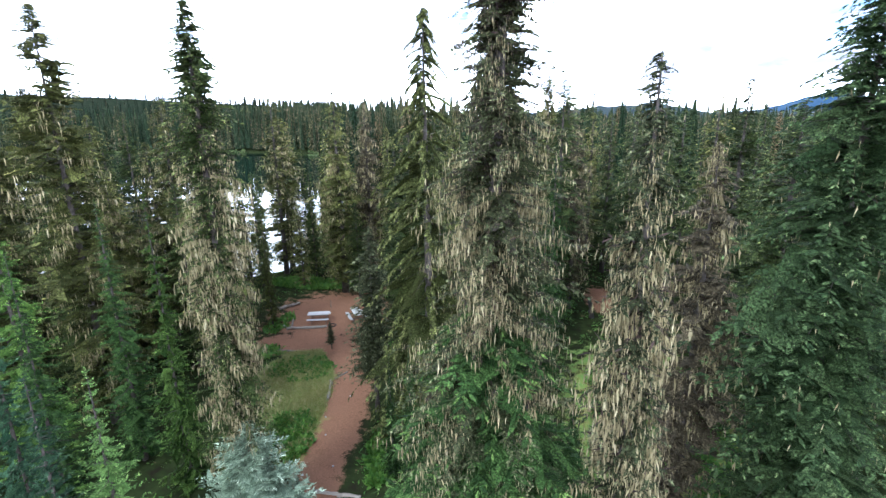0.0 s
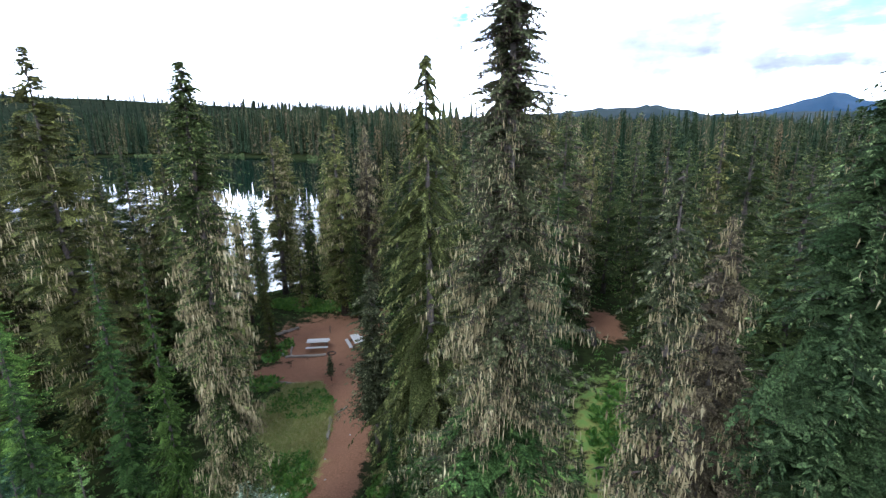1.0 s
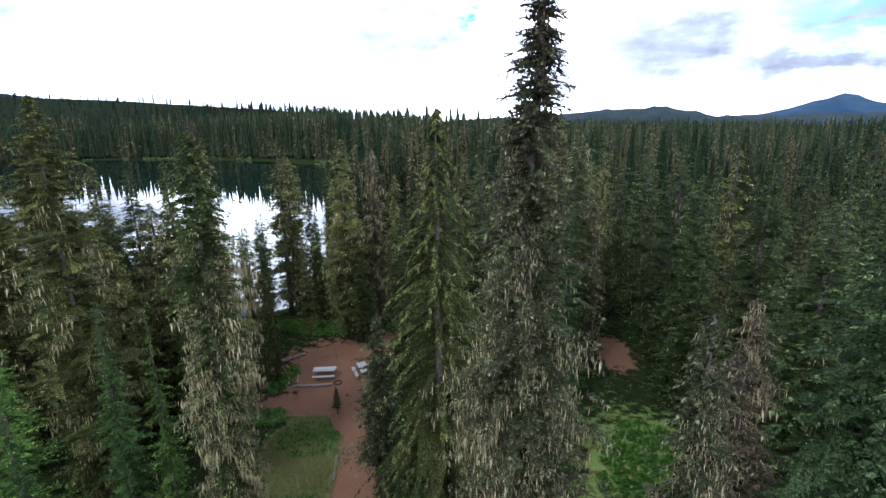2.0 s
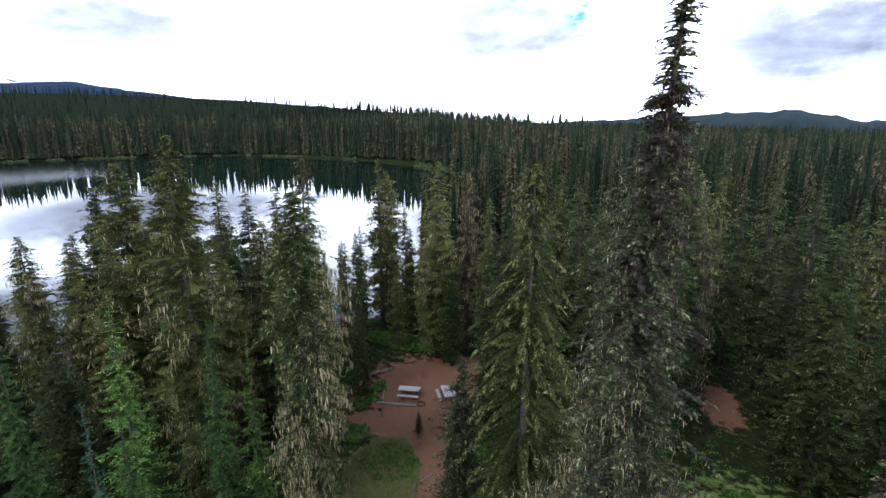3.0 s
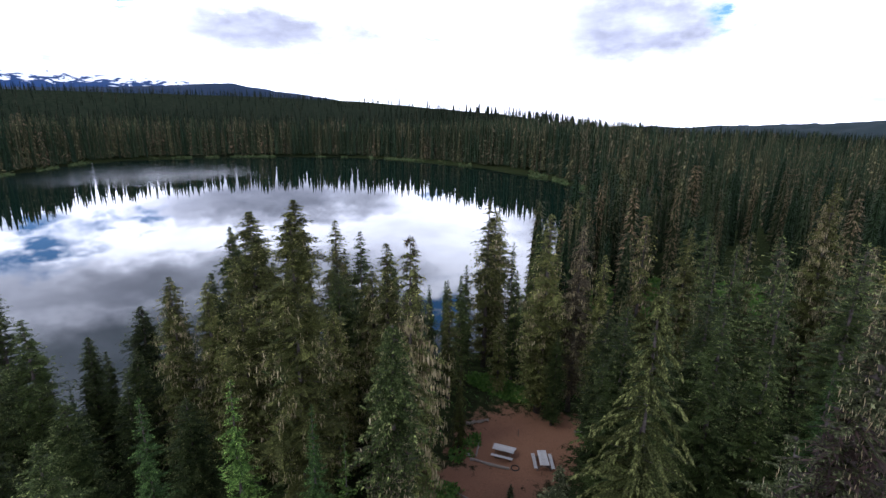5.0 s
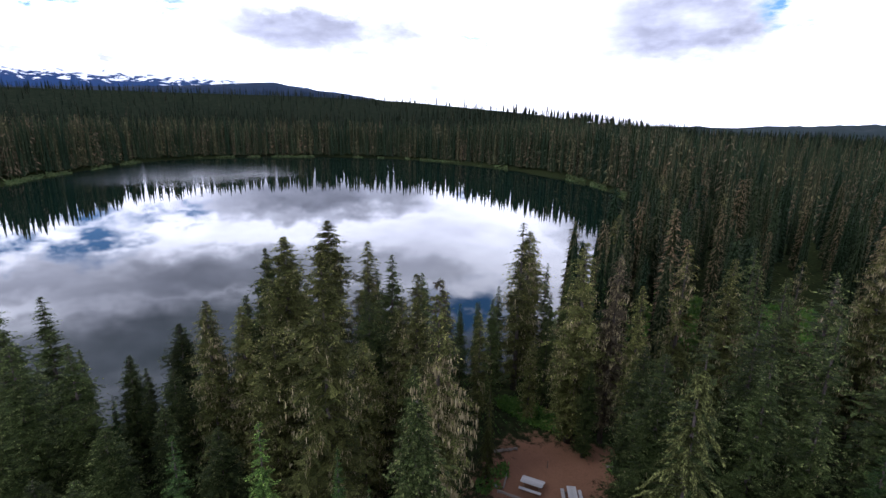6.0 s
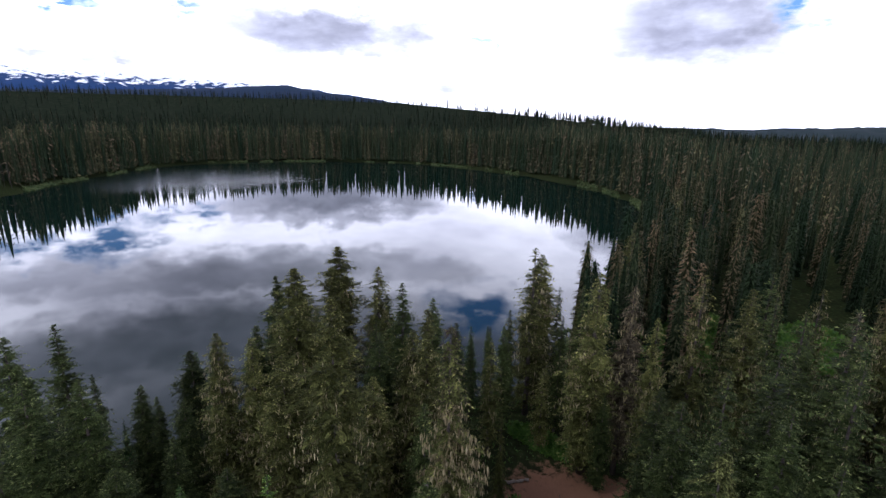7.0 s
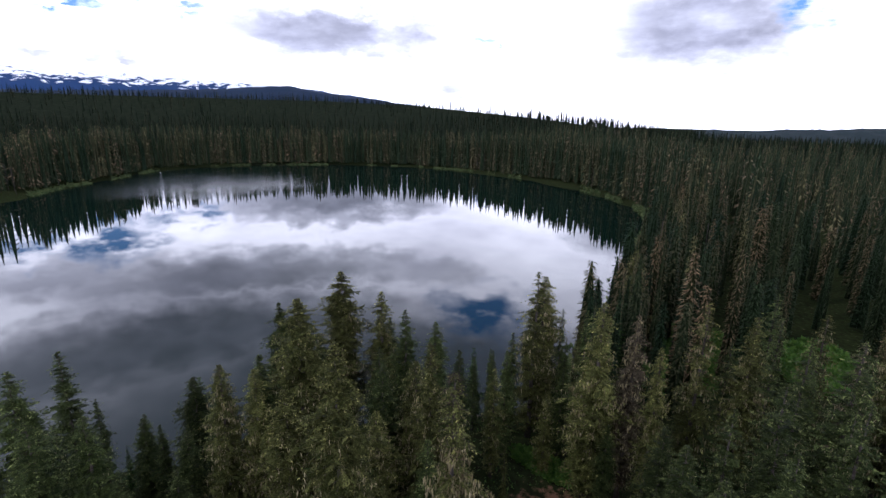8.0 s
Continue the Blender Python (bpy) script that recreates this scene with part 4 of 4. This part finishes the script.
OPEN = [[(0, 0), (-26, 3), (-27.87, 24.29), (-19.04, 28.19), (-7.21, 25.84)], [(2, 1), (-21.13, 39.28), (-20.4, 46.26), (-7.97, 46.82), (-4.7, 23.73)], [(1, 2), (6.53, 41.01), (12.99, 49.52), (12.68, 38.07), (6.3, 14.7)], [(-4.73, 12.6), (3.68, 12.6), (0.95, 25.51), (-6.21, 25.33)]]
MARSH = [[(-17.5, 54), (-7.5, 54), (-6, 97), (-23, 97)], [(-2.5, 66), (4.5, 66), (7, 104), (-4, 104)]]


def free_ground(x, y, margin=1.5):
    """Where the wood may stand."""
    ok = off_shore(x, y) > margin
    ok &= (dirt_cover(x, y) < 0.2) & (grass_cover(x, y) < 0.35)
    for hull in MARSH:
        ok &= ~in_hull(x, y, hull)
    return ok


def scatter(rng, count, r_from, r_to, gap, turn_from, turn_to):
    """Places at least gap apart within a ring sector."""
    t = np.radians(rng.uniform(turn_from, turn_to, count))
    r = np.sqrt(rng.uniform(r_from ** 2, r_to ** 2, count))
    x, y = -np.sin(t) * r, np.cos(t) * r
    ok = free_ground(x, y)
    return spaced(x[ok], y[ok], gap)


def spaced(x, y, gap):
    cells, keep = {}, []
    for i, (a, b) in enumerate(zip(x, y)):
        cx, cy = int(a // gap), int(b // gap)
        near = (cells.get((cx + p, cy + q)) for p in (-1, 0, 1) for q in (-1, 0, 1))
        if all(c is None or (c[0] - a) ** 2 + (c[1] - b) ** 2 > gap * gap for c in near):
            cells[cx, cy] = (a, b)
            keep.append(i)
    return x[keep], y[keep]


def plant_near():
    rng = np.random.default_rng(5)
    for kind, x, y, high, wide in PLACED:
        plan("near", kind, x, y, high, wide, rng)
    taken = [(x, y) for _, x, y, _, _ in PLACED] + [(0.82, 12.5), (4.0, 10.1), (-9.9, 16.6), (-2.5, 23.1), (10.4, 14.5)]
    kinds, odds = ["lichen_a", "lichen_b", "dark_a", "dark_b", "green_b", "brown_a"], [0.12, 0.10, 0.36, 0.24, 0.12, 0.06]
    x, y = scatter(rng, 4000, 18, 74, 3.7, -56, 100)
    for a, b in zip(x, y):
        if any((a - p) ** 2 + (b - q) ** 2 < 6.5 for p, q in taken):
            continue
        if any(in_hull(np.array(a), np.array(b), h) for h in OPEN):
            continue
        far = math.hypot(a, b)
        high = rng.uniform(10, 18.5) if far < 40 else rng.uniform(10.5, 20)
        if a < -12 and b < 48:
            high = rng.uniform(7, 13.5)
        if rng.random() < 0.18:
            high *= rng.uniform(0.4, 0.7)
        # dark firs prevail on the right: darker wood there, plus lens falloff put into kinds
        light = math.atan2(-a, b) > 0.1
        kind = kinds[rng.choice(6, p=[0.26, 0.2, 0.22, 0.14, 0.12, 0.06] if light else [0.06, 0.06, 0.48, 0.32, 0.05, 0.03])]
        plan("near" if far < 22 else "low", kind, a, b, high, rng.uniform(0.85, 1.25), rng)
    # a few unseen firs added behind the camera, to shade it and close the wood
    for k in range(26):
        t, r = rng.uniform(110, 290), rng.uniform(16, 40)
        a, b = -math.sin(radians(t)) * r, math.cos(radians(t)) * r
        if off_shore(np.array([a]), np.array([b]))[0] > 3:
            plan("low", kinds[rng.choice(6, p=odds)], a, b, rng.uniform(13, 19), 1.1, rng)


plant_near()
for (level, kind), spots in bins.items():
    name, spec, mat, label, cat = (MID if level == "near" else LOW)[kind]
    first = tree_thing(name, spec, mat, label, cat)
    tagged(first, group="firs of the wood")
    for m in spots[1:]:
        copy_thing(first, m)
    first.matrix_basis = spots[0]


# ---- far woods ----
def far_shape(seed, whorls, branches, radius, power, fat, steep=(-1.2, -0.35), long=0.12):
    """Needle skirts of a tree one metre high."""
    rng = np.random.default_rng(seed)
    n = whorls * branches
    u = np.repeat((np.arange(whorls) + 0.4) / whorls, branches) + rng.normal(0, 0.35 / whorls, n)
    r = radius * (1 - np.clip(u, 0, 0.97)) ** power * rng.uniform(0.6, 1.35, n) + 0.005
    az = rng.uniform(0, 2 * math.pi, n)
    d = np.stack([np.cos(az), np.sin(az), rng.uniform(*steep, n)], 1)
    p = np.stack([np.cos(az) * r * 0.3, np.sin(az) * r * 0.3, 0.06 + 0.94 * u + 0.03], 1)
    l = np.minimum(r * np.sqrt(1 + d[:, 2] ** 2), long)
    q = kites(p, unit(d), l, np.maximum(r * fat, 0.008), rng, 0.1, 0.3)
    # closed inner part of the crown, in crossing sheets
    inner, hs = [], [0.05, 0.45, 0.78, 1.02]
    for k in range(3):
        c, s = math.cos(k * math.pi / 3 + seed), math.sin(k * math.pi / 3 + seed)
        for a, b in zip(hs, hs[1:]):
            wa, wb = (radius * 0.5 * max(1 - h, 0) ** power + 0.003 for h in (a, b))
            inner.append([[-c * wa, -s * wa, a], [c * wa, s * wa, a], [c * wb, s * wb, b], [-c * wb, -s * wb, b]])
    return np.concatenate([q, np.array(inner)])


def far_wood(name, label, seed, x, y, shapes, low, high, hue, mat=M_FAR):
    rng = np.random.default_rng(seed)
    z = land(x, y)
    h = rng.uniform(low, high, len(x)) * np.where(rng.random(len(x)) < 0.12, rng.uniform(0.5, 0.8, len(x)), 1)
    h = h * np.where((np.hypot(x, y) > 190) & (off_shore(x, y) < 45), 1.3, 1.0)
    kind = rng.integers(0, len(shapes), len(x))
    turn = rng.uniform(0, 2 * math.pi, len(x))
    tint = np.clip(rng.normal(hue, 0.34, len(x)), 0, 0.97)
    wide = h * rng.uniform(0.7, 1.5, len(x))
    rows, tints = [], []
    for k, s in enumerate(shapes):
        i = np.where(kind == k)[0]
        c, sn = np.cos(turn[i])[:, None, None], np.sin(turn[i])[:, None, None]
        w, hh = wide[i][:, None, None], h[i][:, None, None]
        sx, sy, sz = s[None, :, :, 0], s[None, :, :, 1], s[None, :, :, 2]
        v = np.stack([x[i][:, None, None] + w * (sx * c - sy * sn), y[i][:, None, None] + w * (sx * sn + sy * c), z[i][:, None, None] + hh * sz], -1)
        rows.append(v.reshape(-1, 4, 3))
        # inner sheets take 0.45 of the tint: the crown's inner shade put into colour
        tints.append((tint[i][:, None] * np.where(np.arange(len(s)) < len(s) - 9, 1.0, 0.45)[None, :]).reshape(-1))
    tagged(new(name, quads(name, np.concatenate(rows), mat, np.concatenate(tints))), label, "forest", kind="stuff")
    return z, h


rng = np.random.default_rng(31)
x, y = scatter(rng, 6000, 74, 150, 4.7, -56, 100)
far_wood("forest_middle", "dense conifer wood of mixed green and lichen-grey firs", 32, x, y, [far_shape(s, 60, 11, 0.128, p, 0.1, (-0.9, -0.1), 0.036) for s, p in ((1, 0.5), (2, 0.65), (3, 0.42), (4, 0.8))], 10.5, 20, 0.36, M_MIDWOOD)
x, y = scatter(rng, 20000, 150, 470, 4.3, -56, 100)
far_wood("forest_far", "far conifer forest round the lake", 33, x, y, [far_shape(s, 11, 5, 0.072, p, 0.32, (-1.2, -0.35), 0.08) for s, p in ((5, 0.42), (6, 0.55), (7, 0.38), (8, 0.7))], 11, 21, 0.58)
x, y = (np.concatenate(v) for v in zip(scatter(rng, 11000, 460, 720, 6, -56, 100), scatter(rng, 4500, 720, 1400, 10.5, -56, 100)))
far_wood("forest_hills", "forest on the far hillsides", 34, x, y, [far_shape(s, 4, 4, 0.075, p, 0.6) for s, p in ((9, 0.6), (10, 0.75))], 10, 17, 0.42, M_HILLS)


def shore_row():
    """A closed row of firs along the water."""
    rng = np.random.default_rng(38)
    a, b = SHORE, np.roll(SHORE, -1, 0)
    span = np.linalg.norm(b - a, axis=1)
    k = rng.choice(len(a), 14000, p=span / span.sum())
    p = a[k] + (b - a)[k] * rng.random((14000, 1)) + rng.normal(0, 8, (14000, 2))
    x, y = spaced(*p.T, 2.1)
    d = off_shore(x, y)
    on = (d < 20) & (d > 2.0) & (y > 60)
    near = on & (np.hypot(x, y) < 190)
    far_wood("forest_edge", "row of firs at the near edge of the lake", 40, x[near], y[near], [far_shape(s, 52, 8, 0.085, p, 0.14, (-0.9, -0.1), 0.036) for s, p in ((14, 0.5), (15, 0.65), (16, 0.42))], 12, 19, 0.45, M_MIDWOOD)
    on &= ~near
    far_wood("forest_edge", "row of firs at the edge of the lake", 39, x[on], y[on], [far_shape(s, 13, 6, 0.08, p, 0.3, (-1.1, -0.3), 0.08) for s, p in ((11, 0.4), (12, 0.5), (13, 0.38))], 14, 21, 0.55)


shore_row()


def shore_trunks():
    """Pale bare trunks along the forest edge."""
    rng = np.random.default_rng(41)
    x, y = scatter(rng, 12000, 100, 480, 2.6, -5, 106)
    d = off_shore(x, y)
    on = (d < 16) & (d > 3)
    x, y = x[on], y[on]
    z, n = land(x, y), len(x)
    h, w = rng.uniform(6, 14, n), rng.uniform(0.08, 0.16, n)
    a = rng.uniform(0, math.pi, n)
    rows = []
    for k in (0, math.pi / 2):
        c, s = np.cos(a + k) * w, np.sin(a + k) * w
        lean = rng.normal(0, 0.25, n)
        rows.append(np.stack([np.stack([x - c, y - s, z - 0.3], 1), np.stack([x + c, y + s, z - 0.3], 1), np.stack([x + c * 0.4 + lean, y + s * 0.4, z + h], 1), np.stack([x - c * 0.4 + lean, y - s * 0.4, z + h], 1)], 1))
    m, nn = material("pale_bark")
    r = nn.add("ShaderNodeNewGeometry").outputs["Random Per Island"]
    finish(nn, nn.mix(r, (0.035, 0.03, 0.026), (0.11, 0.098, 0.084)), 0.9, spec=0.1)
    tagged(new("bare_trunks", quads("bare_trunks", np.concatenate(rows), m)), "pale bare trunks along the lake edge", "tree trunks", kind="stuff")


shore_trunks()


# ---- undergrowth ----
def tufts(name, label, mat, x, y, low, high, wide, seed, blades=7, spread=0.5):
    """Clumps of leaf blades that fan up from points on the ground."""
    rng = np.random.default_rng(seed)
    x, y = np.repeat(x, blades), np.repeat(y, blades)
    n = len(x)
    p = np.stack([x + rng.normal(0, 0.12, n), y + rng.normal(0, 0.12, n), land(x, y) + rng.uniform(0, 0.35, n) * low], 1)
    d = unit(np.stack([rng.normal(0, spread, n), rng.normal(0, spread, n), rng.uniform(0.4, 1.2, n)], 1))
    l = rng.uniform(low, high, n)
    tagged(new(name, quads(name, kites(p, d, l, l * wide, rng, 0.2, 1.0), mat)), label, "plants", kind="stuff")


def patch(rng, count, cx, cy, rx, ry):
    a, r = rng.uniform(0, 2 * math.pi, count), np.sqrt(rng.uniform(0, 1, count))
    return cx + rx * r * np.cos(a), cy + ry * r * np.sin(a)


rng = np.random.default_rng(51)
spots = [patch(rng, *row) for row in ((420, -19.25, 47.39, 4.5, 1.6), (190, -10.6, 21.6, 1.6, 2.6), (90, -12.4, 29.2, 2.2, 1.8), (260, -4.62, 22.18, 1.0, 3.0), (650, 9.97, 26.28, 3.6, 8), (40, -17.73, 36.83, 0.9, 2.2), (110, -9.31, 45.04, 1.2, 1.2), (50, -16.45, 31.4, 1.8, 1.0), (120, -6.14, 31.81, 1.5, 3))]
x, y = (np.concatenate([s[k] for s in spots]) for k in (0, 1))
tufts("brush", "bright green leafy brush beside the clearing and trail", M_BRUSH, x, y, 0.22, 0.5, 0.42, 52, 18, 0.8)
x, y = (np.concatenate(v) for v in zip(patch(rng, 2400, -14.6, 82, 6.5, 13), patch(rng, 1000, 1.2, 92, 4.5, 10)))
tufts("marsh_brush", "tall green willow brush in a wet gap of the wood", M_BRUSH, x, y, 0.7, 1.7, 0.42, 56, 8, 0.7)
x, y = patch(rng, 8000, -2, 30, 42, 42)
ok = free_ground(x, y, 1.0)
tufts("forest_herbs", "low green herbs under the firs", M_BRUSH, x[ok], y[ok], 0.10, 0.30, 0.36, 53, 5, 0.8)
x, y = (np.concatenate(v) for v in zip(patch(rng, 4200, -12.2, 28.57, 2.8, 4.2), patch(rng, 1700, -10.8, 24.0, 2.2, 3.8), patch(rng, 300, -14.3, 31.68, 3, 0.6)))
ok = dirt_cover(x, y) < 0.5
tufts("dry_grass", "dry yellow-green grass by the trail", M_DRYGRASS, x[ok], y[ok], 0.12, 0.42, 0.13, 54, 7, 0.5)
k = rng.integers(0, len(SHORE), 9000)
t = rng.random(9000)[:, None]
edge = SHORE[k] * (1 - t) + np.roll(SHORE, -1, 0)[k] * t
away = rng.normal(0, 1.9, (9000, 2))
x, y = (edge + away).T
ok = (y > 60) & (np.abs(off_shore(x, y)) < 3.5) & (np.sin(np.arctan2(x, y) * 46) + np.sin(np.arctan2(x, y) * 19 + 1) + np.sin(np.arctan2(x, y) * 131) > 0.1)
tufts("shore_sedge", "light green sedge and willow along the shore", M_SEDGE, x[ok], y[ok], 0.5, 1.6, 0.5, 55, 4, 0.6)


# ---- clearing: tables, logs and small things ----
def box(size, bevel=0.012):
    bm = bmesh.new()
    bmesh.ops.create_cube(bm, size=1)
    bmesh.ops.scale(bm, vec=size, verts=bm.verts)
    bmesh.ops.bevel(bm, geom=bm.edges[:], offset=bevel, segments=1, affect="EDGES")
    return bm


def block(name, size, at, mat, parent, turn=(0, 0, 0), label=""):
    bm = box(size)
    me = bpy.data.meshes.new(name)
    bm.to_mesh(me)
    bm.free()
    me.materials.append(mat)
    ob = part(name, me, parent, label)
    ob.matrix_basis = pose(*at, *turn)
    return ob


def picnic_table(x, y, turn, label):
    root = tagged(new("picnic_table"), label, "picnic table", "tables in the clearing")
    for k in range(5):
        block("tabletop_plank", (1.83, 0.142, 0.045), (0, -0.3 + 0.15 * k, 0.745), M_PLANK, root)
    for side in (-1, 1):
        for k in range(2):
            block("bench_plank", (1.83, 0.135, 0.045), (0, side * (0.62 + 0.145 * k), 0.44), M_PLANK, root)
    for end in (-0.62, 0.62):
        block("seat_beam", (0.045, 1.5, 0.09), (end, 0, 0.37), M_POST, root, label="dark timber beam")
        block("top_beam", (0.045, 0.7, 0.09), (end, 0, 0.675), M_POST, root, label="dark timber beam")
        for side in (-1, 1):
            block("leg", (0.04, 0.09, 0.83), (end + 0.045, side * 0.38, 0.36), M_POST, root, (side * 28, 0, 0), "dark timber leg")
    block("brace", (1.2, 0.04, 0.08), (0, 0, 0.55), M_POST, root)
    root.matrix_basis = pose(x, y, ground_at(x, y), 0, 0, turn)
    return root


picnic_table(-14.61, 37.82, 12, "weathered pale wooden picnic table on the dirt clearing")
picnic_table(-11.44, 38.58, -59, "pale wooden picnic table beside a small fir")


def log(a, b, r, label, mat=M_LOG, name="log", seed=1):
    """A fallen log with a bent, knotty outline between two points."""
    rng = np.random.default_rng(seed)
    a, b = Vector(a), Vector(b)
    n = 9
    pts = [a.lerp(b, i / (n - 1)) + Vector(rng.normal(0, r * 0.18, 3)) for i in range(n)]
    pts = [Vector((p.x, p.y, max(p.z, ground_at(p.x, p.y) + r * 0.6))) for p in pts]
    verts, faces = tube(pts, [r * rng.uniform(0.85, 1.12) * (1 - 0.25 * i / n) for i in range(n)], 8)
    tagged(new(name, mesh(name, verts, faces, mat)), label, "log")


log((-16.67, 35.78, 0.12), (-13.43, 36.48, 0.12), 0.13, "bleached log edging the picnic site", seed=2)
log((-17.12, 38.23, 0.1), (-16.45, 36.32, 0.1), 0.09, "short weathered log at the edge of the dirt", seed=3)
log((-19.37, 39.85, 0.14), (-17.94, 41.51, 0.14), 0.15, "bleached fallen log on the dirt", seed=4)
log((-16.27, 31.94, 0.06), (-12.34, 31.63, 0.06), 0.09, "thin grey log lying in the grass", seed=5)
log((-10.67, 44.23, 0.1), (-9.5, 44.83, 0.1), 0.09, "short grey log by the brush", seed=6)
log((-7.45, 18.44, 0.05), (-6.24, 18.42, 0.05), 0.10, "log step across the trail", seed=7)
log((-6.19, 18.36, 0.05), (-5.12, 18.34, 0.05), 0.10, "log step across the trail", seed=8)
log((-9.97, 27.89, 0.15), (-9.42, 25.81, 0.08), 0.12, "grey rotten log beside the trail", seed=9)
log((-9.31, 29.31, 0.05), (-9.84, 28.32, 0.05), 0.06, "grey branch lying by the trail", seed=10)
log((8.78, 40.57, 0.0), (8.48, 40.07, 1.9), 0.22, "charred stump leaning on the dirt", M_CHAR, "charred_stump", 11)
log((-14.68, 40.94, 0.0), (-14.66, 40.94, 0.75), 0.04, "thin dark wooden post in the dirt", M_POST, "post", 12)


log((-15.6, 87.0, 0.0), (-13.6, 88.0, 5.6), 0.12, "pale bare snag leaning over the brush", M_STONE, "snag", 13)


def stone(x, y, r, label, seed, mat=M_STONE):
    bm = bmesh.new()
    bmesh.ops.create_icosphere(bm, subdivisions=2, radius=r)
    for v in bm.verts:
        v.co *= 1 + 0.35 * noise.noise(v.co * (1.6 / r) + Vector((seed, 0, 0)))
        v.co.z *= 0.7
    me = bpy.data.meshes.new("stone")
    bm.to_mesh(me)
    bm.free()
    me.materials.append(mat)
    ob = tagged(new("stone", me), label, "stone")
    ob.location = (x, y, ground_at(x, y) + r * 0.3)


stone(-17.09, 36.23, 0.2, "pale stone at the edge of the picnic site", 1)
stone(-11.79, 25.91, 0.12, "small white stone in the grass", 2)
rng = np.random.default_rng(61)
for k in (1, 2, 5, 6, 9, 11, 14):
    stone(-7.9 + 0.55 * rng.normal() + (k - 8) * -0.16, 21.8 + (k - 8) * 0.78, rng.uniform(0.03, 0.07), "small grey stone on the dirt trail", 3 + k)
tagged(new("fire_ring", mesh("fire_ring", *tube([(0.32 * math.cos(t), 0.32 * math.sin(t), 0.05) for t in np.linspace(0, 2 * math.pi, 17)], [0.05] * 17, 6), M_CHAR)), "low blackened fire ring on the dirt", "fire ring").location = (-13.15, 36.95, ground_at(-13.15, 36.95))
